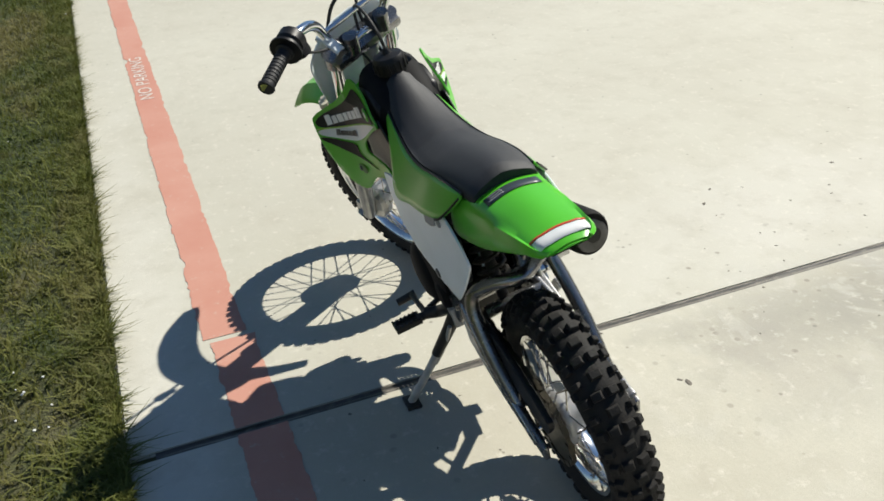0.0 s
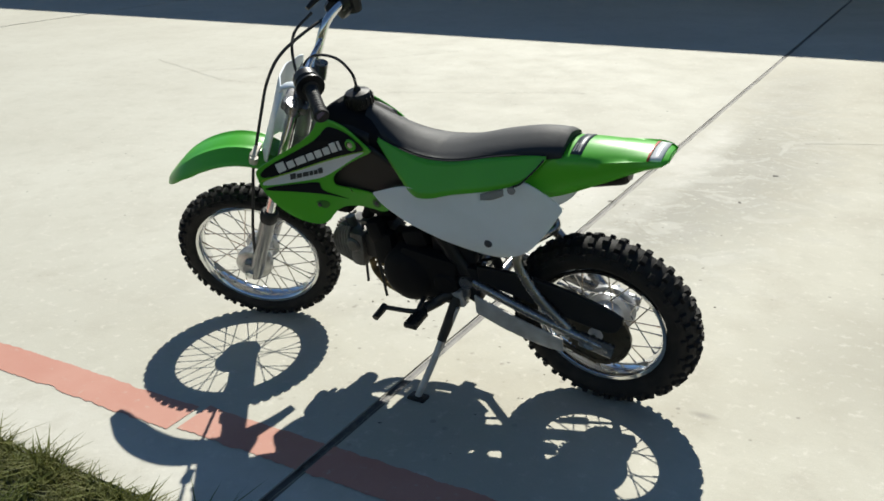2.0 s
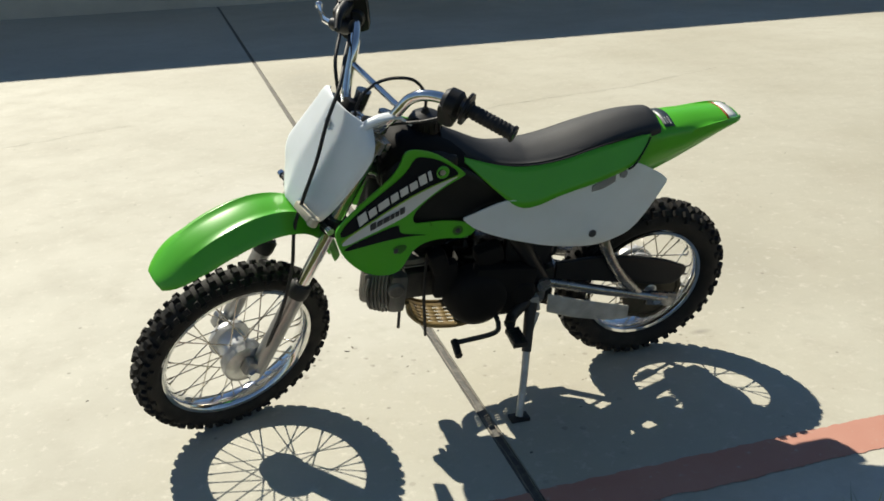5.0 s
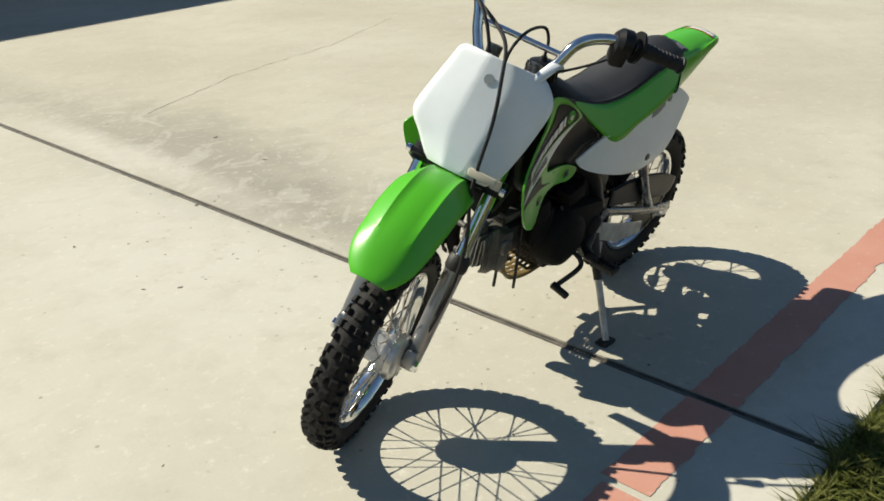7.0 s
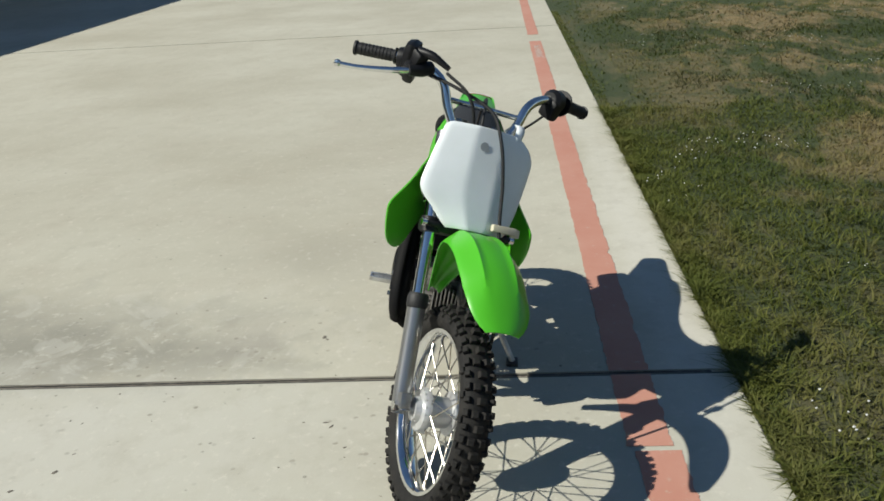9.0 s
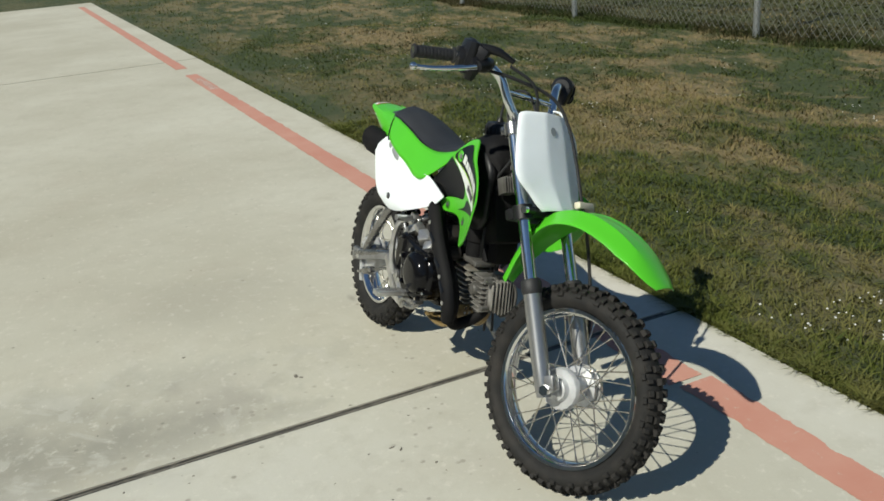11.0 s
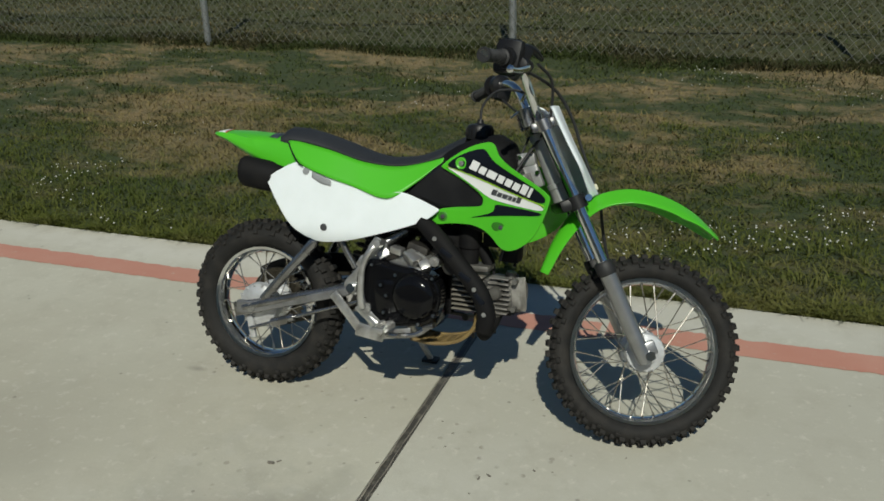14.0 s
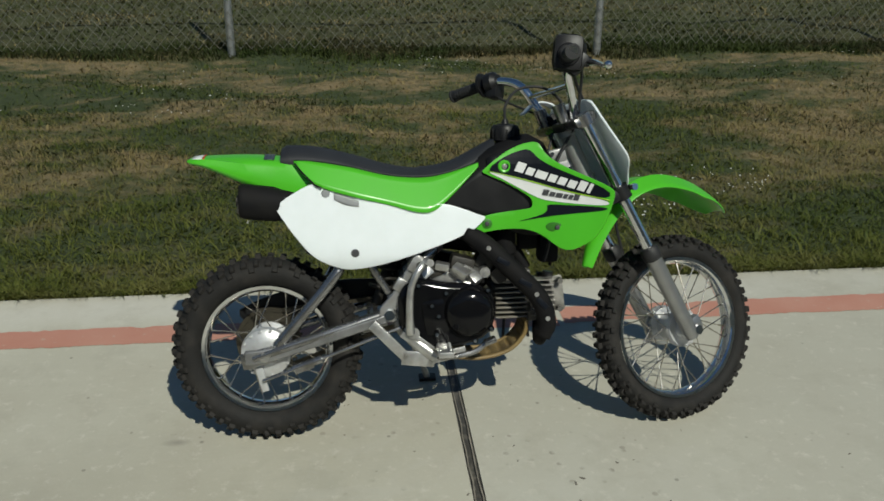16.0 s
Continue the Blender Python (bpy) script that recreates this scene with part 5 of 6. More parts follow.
for k in range(41):
    x = -0.432 + 0.517 * k / 40
    top, low, half = along(SEAT_TOP, x), along(SEAT_LOW, x), along(SEAT_HALF, x)
    top += 0.008 * math.sin(math.pi * min(1.0, (k + 4) / 30)) if k < 26 else 0.008 * max(0.0, (40 - k) / 14) * 0.45
    if k == 0:
        top -= 0.008
        half -= 0.003
    ring = [Vector((x, half * 0.9, low - 0.03)), Vector((x, half + 0.002, low - 0.004)), Vector((x, half, low + 0.006)), Vector((x, half * 0.96, low + (top - low) * 0.28)), Vector((x, half * 0.86, low + (top - low) * 0.44)),
            Vector((x, half * 0.66, low + (top - low) * 0.64)), Vector((x, half * 0.33, low + (top - low) * 0.90)), Vector((x, 0, top + 0.001))]
    ring += [Vector((q.x, -q.y, q.z)) for q in ring[-2::-1]]
    rings.append(ring)
add_loft(bm, rings)
seat = part("seat", bm, VINYL, bike, "long dark grey vinyl seat with green sides")


def seat_side(x, z):
    return along(SEAT_HALF, min(x, 0.07)) + 0.005 + 0.62 * max(0.0, along(SEAT_LOW, min(x, 0.07)) - z)


for s in (-1, 1):
    bm = sheet([(-0.400, 0.703), (-0.36, 0.701), (-0.27, 0.6855), (-0.18, 0.6635), (-0.10, 0.6565), (-0.04, 0.664), (0.012, 0.679), (0.046, 0.690)],
               [(-0.400, 0.695), (-0.352, 0.650), (-0.27, 0.622), (-0.18, 0.599), (-0.112, 0.580), (-0.070, 0.583), (-0.02, 0.622), (0.046, 0.684)], seat_side, s, 34, 6)
    part("seat_side", bm, GREEN, seat, "smooth green plastic seat side", thick=0.004)
    # dark piping between the cover and its side
    bm = bmesh.new()
    add_tube(bm, [(x, s * (along(SEAT_HALF, x) + 0.004), along(SEAT_LOW, x) + 0.001) for x in (-0.40, -0.34, -0.27, -0.18, -0.10, -0.03, 0.03, 0.07)], 0.003, 6, 4)
    part("piping", bm, BLACK, seat)

# black bead along the seat-to-tail seam, painting the shade in its groove
for s in (-1, 1):
    bm = bmesh.new()
    add_tube(bm, [(x, s * (seat_side(x, z) + 0.0035), z) for x, z in ((-0.398, 0.698), (-0.380, 0.677), (-0.352, 0.650), (-0.335, 0.642))], 0.0022, 6, 4)
    part("groove_shade", bm, BLACK, seat)

# tail: a tapering shell open below
def tail_crown(u, x):
    """How far the top falls away from its middle line, with a shallow crease toward each side."""
    deep = 0.007 + 0.013 * min(1.0, (x + 0.66) / 0.12)
    return -deep * u ** 1.9 + 0.0016 * math.exp(-((u - 0.66) / 0.07) ** 2)


bm = bmesh.new()
TAIL_TOP = [(-0.655, 0.710), (-0.61, 0.715), (-0.52, 0.716), (-0.45, 0.712), (-0.40, 0.705), (-0.345, 0.684)]
TAIL_LOW = [(-0.655, 0.700), (-0.61, 0.692), (-0.52, 0.652), (-0.45, 0.621), (-0.40, 0.606), (-0.345, 0.598)]
TAIL_HALF = [(-0.652, 0.046), (-0.61, 0.054), (-0.52, 0.063), (-0.45, 0.068), (-0.40, 0.074), (-0.345, 0.081)]
rings = []
for k in range(31):
    x = -0.652 + 0.307 * k / 30
    top, low, half = along(TAIL_TOP, x), along(TAIL_LOW, x), along(TAIL_HALF, x)
    if k < 3:
        half -= (0.011, 0.004, 0.001)[k]
        low += (0.004, 0.001, 0.0)[k]
    ring = [Vector((x, half * 0.95, low)), Vector((x, half * 1.01, low + (top - low) * 0.22)), Vector((x, half * 0.985, low + (top - low) * 0.45)), Vector((x, half * 0.93, low + (top - low) * 0.72))]
    ring += [Vector((x, half * u, top + tail_crown(u, x) - (0.0015 if k == 0 else 0.0))) for u in (0.85, 0.72, 0.56, 0.38, 0.2, 0)]
    ring += [Vector((q.x, -q.y, q.z)) for q in ring[-2::-1]]
    rings.append(ring)
add_loft(bm, rings, closed=False)
bm.faces.new([v for v in bm.verts if abs(v.co.x + 0.652) < 1e-6])
tail = part("rear_fender", bm, GREEN, bike, "green rear fender with a pointed tail", thick=0.004)


def tail_decal(name, x0, x1, y0, y1, mat, up, label=""):
    bm = bmesh.new()
    n = 8
    rows_ = []
    for i in range(3):
        x = x0 + (x1 - x0) * i / 2
        half = along(TAIL_HALF, x)
        row = []
        for j in range(n + 1):
            y = y0 + (y1 - y0) * j / n
            u = abs(y) / half
            row.append(bm.verts.new((x, y, along(TAIL_TOP, x) + tail_crown(u, x) + 0.0025 + up)))
        rows_.append(row)
    for a, b2 in zip(rows_[:-1], rows_[1:]):
        for j in range(n):
            bm.faces.new((a[j], b2[j], b2[j + 1], a[j + 1]))
    part(name, bm, mat, tail, label, thick=0.0008)


tail_decal("warning_label", -0.472, -0.447, -0.048, 0.048, DECAL_SLATE, 0.0008, "slate grey warning label with unreadable print")
tail_decal("print_bar", -0.4665, -0.4635, 0.016, 0.044, MID_GREY, 0.0018)
tail_decal("print_bar", -0.4595, -0.4575, 0.016, 0.040, MID_GREY, 0.0018)
tail_decal("print_bar", -0.4535, -0.4515, 0.016, 0.042, MID_GREY, 0.0018)
tail_decal("tail_band", -0.640, -0.617, -0.044, 0.044, DECAL_WHITE, 0.0008, "white band on the tail tip")
tail_decal("tail_line", -0.6155, -0.611, -0.046, 0.046, DECAL_RED, 0.0008, "thin red line")

# ---- side panels ----
PANEL_TOP = [(-0.443, 0.600), (-0.415, 0.622), (-0.345, 0.653), (-0.27, 0.632), (-0.18, 0.607), (-0.112, 0.588), (-0.045, 0.596), (0.05, 0.563)]
PANEL_LOW = [(-0.443, 0.592), (-0.407, 0.537), (-0.36, 0.482), (-0.31, 0.455), (-0.265, 0.447), (-0.18, 0.462), (-0.05, 0.503), (0.02, 0.533), (0.05, 0.558)]


def panel_depth(x, z):
    return 0.112 - 0.12 * max(0.0, z - 0.50) - 0.35 * max(0, 0.475 - z) + 0.006 * math.sin((x + 0.44) / 0.49 * math.pi) - 0.05 * max(0.0, x + 0.05)


for s in (-1, 1):
    bm = sheet(PANEL_TOP, PANEL_LOW, panel_depth, s, 40, 14)
    panel = part("side_panel", bm, WHITE, bike, "white plastic number-plate side panel", thick=0.004, bevel=0.0012)
    # flat patch laid on the panel; its grey paints the slot's shade
    bm = sheet([(-0.308, 0.630), (-0.28, 0.622), (-0.250, 0.609)], [(-0.308, 0.613), (-0.28, 0.600), (-0.250, 0.595)], panel_depth, s, 12, 3, lift=0.0026)
    part("slot", bm, MID_GREY, panel, "flat grey patch painted as the shaded recessed slot", thick=0.001)
    # lower disc is a bolt; the upper one's grey paints a shaded notch
    for x, z in ((-0.262, 0.487), (-0.327, 0.628)):
        bm = bmesh.new()
        q = Vector((x, s * (panel_depth(x, z) + 0.001), z))
        add_lathe(bm, [(0.0045, s * 0.0045), (0.0085, s * 0.004), (0.0105, 0.0)], q, 18)
        part("bolt_or_notch", bm, DECAL_GREY if z < 0.6 else MID_GREY, panel)


# ---- tank shrouds with their stickers ----
def shroud_depth(x, z):
    """How far the shroud stands out: it flares toward its front edge, and more so low down."""
    return 0.084 + 0.98 * max(0.0, x - 0.055) ** 2 + 0.15 * max(0.0, 0.62 - z) * min(1.0, max(0.0, (x - 0.1) / 0.15)) - 0.28 * max(0.0, z - 0.69)


def hung(points, side):
    """The left shroud hangs a little lower toward its foot."""
    if side < 0:
        return points
    return [(x - 0.032 * min(1.0, max(0.0, (0.57 - z) / 0.09)) * min(1.0, max(0.0, (x - 0.12) / 0.08)), z - 0.022 * min(1.0, max(0.0, (0.70 - z) / 0.17)) * min(1.0, max(0.0, (x + 0.02) / 0.05))) for x, z in points]


def moulded(outline, side, lift=0.0, step=0.016):
    """A sheet of the given outline that follows the shroud's flare."""
    bm = bmesh.new()
    ring = []
    for x, z in curve_outline(hung(outline, side)):
        if not ring or (ring[-1].co - Vector((x, 0, z))).length > 1e-5:
            ring.append(bm.verts.new((x, 0, z)))
    edges = [bm.edges.new((ring[k - 1], ring[k])) for k in range(len(ring))]
    bmesh.ops.triangle_fill(bm, use_beauty=True, edges=edges)
    for axis, lo, hi in ((0, 0.0, 0.36), (2, 0.43, 0.75)):
        for c in np.arange(lo, hi, step):
            no = (1, 0, 0) if axis == 0 else (0, 0, 1)
            bmesh.ops.bisect_plane(bm, geom=bm.verts[:] + bm.edges[:] + bm.faces[:], plane_co=(float(c), 0, 0) if axis == 0 else (0, 0, float(c)), plane_no=no)
    for v in bm.verts:
        v.co.y = side * (shroud_depth(v.co.x, v.co.z) + lift)
    bmesh.ops.recalc_face_normals(bm, faces=bm.faces)
    if (bm.faces[:][0].normal.y > 0) != (side > 0):
        bmesh.ops.reverse_faces(bm, faces=bm.faces)
    return bm


SHROUD = [(0.044, 0.672), (0.097, 0.712), (0.133, 0.730), (0.168, 0.739), (0.184, 0.735), (0.196, 0.708), (0.231, 0.684), (0.278, 0.662), (0.348, 0.630), (0.348, 0.612), (0.338, 0.578), (0.322, 0.538), (0.298, 0.506), (0.255, 0.481), (0.226, 0.484), (0.195, 0.512), (0.164, 0.527),
          (0.128, 0.532), (0.071, 0.527), (0.038, 0.520), (0.006, 0.533), (0.039, 0.560), (0.080, 0.569), (0.148, 0.577), (0.166, 0.582), (0.166, 0.602), (0.144, 0.619), (0.098, 0.645), (0.048, 0.666)]
FIELD_MARK = [(0.054, 0.673), (0.100, 0.706), (0.148, 0.722), (0.163, 0.719), (0.180, 0.697), (0.222, 0.674), (0.339, 0.627), (0.337, 0.6035), (0.259, 0.6185), (0.171, 0.6425), (0.085, 0.666)]
FLASH_MARK = [(0.056, 0.670), (0.085, 0.663), (0.171, 0.6395), (0.259, 0.6155), (0.336, 0.6005), (0.334, 0.5885), (0.262, 0.592), (0.204, 0.598), (0.180, 0.604), (0.144, 0.623), (0.088, 0.655)]
# black sticker; its thin rear tail paints in a shadow line
WEDGE_MARK = [(0.198, 0.591), (0.263, 0.588), (0.332, 0.586), (0.330, 0.578), (0.245, 0.568), (0.180, 0.558), (0.119, 0.545), (0.179, 0.562), (0.197, 0.571), (0.200, 0.582)]


def word_bars(side, x0, z0, x1, z1, height, widths, gap, mat, parent, lift):
    """Slanted blocks in the size and colour of a maker's mark."""
    total = sum(widths) + gap * (len(widths) - 1)
    run = Vector((x1 - x0, 0, z1 - z0))
    d = run.normalized()
    up = Vector((-d.z, 0, d.x))
    if up.z < 0:
        up = -up
    t = 0.0
    for k, w in enumerate(widths):
        a, b2 = t / total, (t + w) / total
        tall = height * (1.3 if k in (0, len(widths) - 1) or (len(widths) == 8 and k == 6) else 1.0)
        vs = []
        bm = bmesh.new()
        for f, h in ((a, 0.0), (b2, 0.0), (b2, 1.0), (a, 1.0)):
            q = Vector((x0, 0, z0)) + run * f + (up * tall + d * 0.003) * h
            vs.append(bm.verts.new((q.x, side * (shroud_depth(q.x, q.z) + lift), q.z)))
        bm.faces.new(vs)
        bmesh.ops.recalc_face_normals(bm, faces=bm.faces)
        part("mark_bar", bm, mat, parent, thick=0.0008, smooth=False)
        t += w + gap


for s in (-1, 1):
    shroud = part("tank_shroud", moulded(SHROUD, s), GREEN, bike, "green tank shroud with black and white stickers", thick=0.004, bevel=0.001)
    bm = sheet([(0.06, 0.700), (0.12, 0.720), (0.19, 0.705), (0.225, 0.670)], [(0.06, 0.56), (0.12, 0.52), (0.19, 0.51), (0.225, 0.54)], lambda x, z: 0.060, s, 12, 6)
    part("tank_cheek", bm, BLACK, shroud, thick=0.02)
    part("black_field", moulded(FIELD_MARK, s, 0.0036), DECAL_BLACK, shroud, "black sticker", thick=0.0008, smooth=False)
    part("white_flash", moulded(FLASH_MARK, s, 0.0036), DECAL_WHITE, shroud, "white flash sticker", thick=0.0008, smooth=False)
    part("black_wedge", moulded(WEDGE_MARK, s, 0.0036), DECAL_BLACK, shroud, "black sticker", thick=0.0008, smooth=False)
    bm = sheet(hung([(0.060, 0.6715), (0.144, 0.6512), (0.240, 0.6238), (0.336, 0.6035)], s), hung([(0.060, 0.6700), (0.144, 0.6482), (0.240, 0.6208), (0.336, 0.6005)], s), shroud_depth, s, 24, 1, lift=0.0050)
    part("lime_line", bm, DECAL_LIME, shroud, thick=0.0006)
    # black inner cover between seat and shroud
    bm = sheet(hung([(-0.062, 0.588), (-0.02, 0.622), (0.045, 0.678), (0.07, 0.672), (0.13, 0.65), (0.19, 0.60)], s), hung([(-0.062, 0.584), (0.0, 0.578), (0.05, 0.555), (0.13, 0.558), (0.19, 0.560)], s), lambda x, z: 0.077 + 0.5 * max(0, x - 0.055) ** 2, s, 24, 6)
    part("inner_cover", bm, BLACK, shroud, "matt black inner cover", thick=0.004)
    # mark, small mark and round badge
    (xa, za), (xb, zb), (xc, zc), (xd, zd) = hung([(0.122, 0.6705), (0.293, 0.617), (0.186, 0.6125), (0.268, 0.5995)], s)
    wide, small = [0.022, 0.019, 0.027, 0.019, 0.019, 0.019, 0.018, 0.008], [0.013, 0.012, 0.014, 0.009, 0.009, 0.011]
    if s < 0:
        word_bars(s, xa, za, xb, zb, 0.0185, wide, 0.005, DECAL_WHITE, shroud, 0.0062)
        word_bars(s, xc, zc, xd, zd, 0.011, small, 0.002, DECAL_GREY, shroud, 0.0056)
    else:
        word_bars(s, xb, zb, xa, za, 0.0185, wide, 0.005, DECAL_WHITE, shroud, 0.0062)
        word_bars(s, xd, zd, xc, zc, 0.011, small, 0.002, DECAL_GREY, shroud, 0.0056)
    (x, z), = hung([(0.099, 0.681)], s)
    q = Vector((x, s * (shroud_depth(x, z) + 0.003), z))
    bm = bmesh.new()
    add_lathe(bm, [(0.008, s * 0.001), (0.0125, s * 0.003), (0.0145, s * 0.002), (0.0155, 0.0)], q, 28)
    part("round_badge", bm, GREEN, shroud, "round green badge")
    bm = bmesh.new()
    add_lathe(bm, [(0.002, s * 0.004), (0.006, s * 0.0035), (0.007, s * 0.001)], q, 18)
    part("badge_bolt", bm, ALLOY, shroud)
    for long_, (x, z) in zip((1.0, 1.7), hung([(0.057, 0.543), (0.216, 0.535)], s)):
        q = Vector((x, s * (shroud_depth(x, z) + 0.0024), z))
        out = 0.98 * 2 * max(0.0, x - 0.055)
        # raised disc; its dark green paints the shade inside a recess
        bm = bmesh.new()
        add_lathe(bm, [(0.004, s * 0.0006), (0.011, s * 0.0006), (0.0125, 0.0)], (0, 0, 0), 24)
        for v in bm.verts:
            v.co.x *= long_
            v.co = q + Vector((v.co.x, v.co.y + s * out * v.co.x, v.co.z - 0.12 * (long_ - 1) * v.co.x))
        part("recess_disc", bm, RECESS_SHADE_GREEN, shroud, "dark green disc painted as shade in a bolt recess")
        bm = bmesh.new()
        q += Vector((0.008 * (long_ - 1), s * out * 0.008 * (long_ - 1), 0))
        add_lathe(bm, [(0.003, s * 0.004), (0.005, s * 0.0035), (0.0065, 0.0)], q, 18)
        part("shroud_bolt", bm, DECAL_GREY, shroud)

# matt black mass added to close the gap between the engine and the fork
bm = bmesh.new()
add_box(bm, (0.222, -0.010, 0.560), (0.060, 0.085, 0.150), Matrix.Rotation(radians(-20), 4, "Y"), 0.016)
add_box(bm, (0.222, 0.0, 0.468), (0.050, 0.060, 0.075), None, 0.014)
part("gap_filler", bm, MATT_BLACK, bike, "matt black mass closing the gap behind the fork")
# small louvred cover behind the right fork leg
bm = bmesh.new()
add_box(bm, (0.250, -0.034, 0.640), (0.030, 0.034, 0.046), Matrix.Rotation(radians(-25), 4, "Y"), 0.010)
regulator = part("regulator", bm, DARK_ALLOY, bike, "small ribbed grey regulator")
for k in range(5):
    bm = bmesh.new()
    add_box(bm, (0.2515, -0.046 + 0.0068 * k, 0.6405), (0.037, 0.0026, 0.042), Matrix.Rotation(radians(-25), 4, "Y"), 0.001)
    part("rib", bm, DARK_ALLOY, regulator)

# ---- fork, front fender and plate ----
LEG = HEAD + AHEAD * 0.035


FORK_TURN = radians(28)
FORK_DOWN = Vector((math.sin(FORK_TURN), 0, -math.cos(FORK_TURN)))
FORK_AHEAD = Vector((math.cos(FORK_TURN), 0, math.sin(FORK_TURN)))
CLAMP = LEG - AXIS * 0.155 + AHEAD * 0.006


def leg_point(s, down, ahead=0.0):
    """A point on a fork leg, down from the steering head and ahead of the tube's middle."""
    return CLAMP + Vector((0, s * 0.083, 0)) + FORK_DOWN * (down - 0.155) + FORK_AHEAD * ahead


for s in (-1, 1):
    bm = bmesh.new()
    add_rod(bm, leg_point(s, -0.036), leg_point(s, 0.36), 0.0145, sides=20)
    leg = part("fork_leg", bm, CHROME, bike, "chromed fork tube", True)
    bm = bmesh.new()
    add_tube(bm, [leg_point(s, 0.340), leg_point(s, 0.350), leg_point(s, 0.51), leg_point(s, 0.560), leg_point(s, 0.582)], [0.0225, 0.021, 0.020, 0.019, 0.016], 20, 1)
    add_box(bm, leg_point(s, 0.552, 0.014), (0.048, 0.026, 0.036), Matrix.Rotation(-FORK_TURN, 4, "Y"), 0.006)
    part("slider", bm, FORK_GREY, leg, "grey painted fork slider", True)
    bm = bmesh.new()
    add_tube(bm, [leg_point(s, 0.312), leg_point(s, 0.319), leg_point(s, 0.340), leg_point(s, 0.347)], [0.020, 0.0245, 0.0245, 0.022], 18, 1)
    part("dust_seal", bm, SOFT_BLACK, leg, "black rubber dust seal", True)
    bm = bmesh.new()
    add_tube(bm, [leg_point(s, -0.046), leg_point(s, -0.034)], 0.0125, 8, 1)
    part("fork_cap", bm, ALLOY, leg, "", True)
bm = bmesh.new()
add_box(bm, LEG - AXIS * 0.155 + AHEAD * -0.005, (0.065, 0.20, 0.030), Matrix.Rotation(-RAKE, 4, "Y"), 0.01)
for s in (-1, 1):
    add_rod(bm, leg_point(s, 0.138), leg_point(s, 0.172), 0.024, sides=20)
    add_rod(bm, leg_point(s, 0.155, 0.026) + Vector((0, s * 0.022, 0)), leg_point(s, 0.155, 0.026) + Vector((0, -s * 0.01, 0)), 0.007, sides=8)
lower_clamp = part("lower_clamp", bm, BLACK, bike, "black lower fork clamp", True)
for s in (-1, 1):
    bm = bmesh.new()
    q = leg_point(s, 0.155, 0.026)
    add_rod(bm, q + Vector((0, s * 0.020, 0)), q + Vector((0, s * 0.031, 0)), 0.0085, sides=12)
    part("clamp_bolt", bm, CHROME, lower_clamp, "chromed clamp bolt", True)
bm = bmesh.new()
add_box(bm, LEG + AXIS * 0.048 + AHEAD * -0.005, (0.065, 0.19, 0.024), Matrix.Rotation(-RAKE, 4, "Y"), 0.008)
for s in (-1, 1):
    add_rod(bm, leg_point(s, -0.034), leg_point(s, -0.062), 0.022, sides=20)
    add_tube(bm, [LEG + AXIS * 0.06 + Vector((0, s * 0.045, 0)) - AHEAD * 0.035, LEG + AXIS * 0.105 + Vector((0, s * 0.045, 0)) - AHEAD * 0.03], [0.014, 0.017], 12, 1)
part("upper_clamp", bm, FRAME_SILVER, bike, "alloy upper fork clamp", True)

FENDER = [(0.302, 0.418), (0.328, 0.497), (0.368, 0.570), (0.425, 0.618), (0.505, 0.638), (0.592, 0.626), (0.668, 0.594), (0.736, 0.540)]
FENDER_HALF = [0.014, 0.034, 0.056, 0.069, 0.075, 0.076, 0.072, 0.066]
bm = bmesh.new()
spine = curve_points([(x, 0, z) for x, z in FENDER], 7)
halves = np.interp(np.linspace(0, 1, len(spine)), np.linspace(0, 1, 8), FENDER_HALF)
rings = []
for k, q in enumerate(spine):
    w = (spine[min(k + 1, len(spine) - 1)] - spine[max(k - 1, 0)]).normalized()
    up = Vector((-w.z, 0, w.x))
    h = halves[k]
    ridge = 0.0075 * math.sin(math.pi * min(1.0, max(0.0, (k - 13) / (len(spine) - 18)))) if k > 13 else 0.0
    drop = 0.020 + 0.012 * min(1.0, k / 12)
    left = len(spine) - 1 - k
    if left < 9:
        h *= 1 - 0.45 * ((9 - left) / 9) ** 4
        drop *= 0.30 + 0.70 * left / 9
    ring = []
    for u in np.linspace(-1, 1, 17):
        a = abs(u)
        lift_ = -drop * a ** 2.6 + ridge * (math.exp(-((a - 0.52) / 0.10) ** 2))
        ring.append(q + Vector((0, u * h, 0)) + up * lift_)
    rings.append(ring)
add_loft(bm, rings, closed=False)
part("front_fender", bm, GREEN, bike, "glossy green front fender with two ridges", True, thick=0.0035, bevel=0.001)

# number plate: folded shield in front of the fork
PLATE_TOP = LEG + AXIS * 0.094 + AHEAD * 0.053
bm = bmesh.new()
outline = [(0.010, 0.080), (0.014, 0.091), (0.022, 0.099), (0.05, 0.107), (0.10, 0.121), (0.15, 0.1335), (0.168, 0.134), (0.185, 0.126), (0.210, 0.100), (0.235, 0.078), (0.250, 0.060)]
outline_left = [(0.010, 0.085), (0.018, 0.098), (0.035, 0.116), (0.055, 0.126), (0.070, 0.127), (0.10, 0.123), (0.16, 0.111), (0.21, 0.097), (0.240, 0.084), (0.250, 0.072)]
rows_ = []
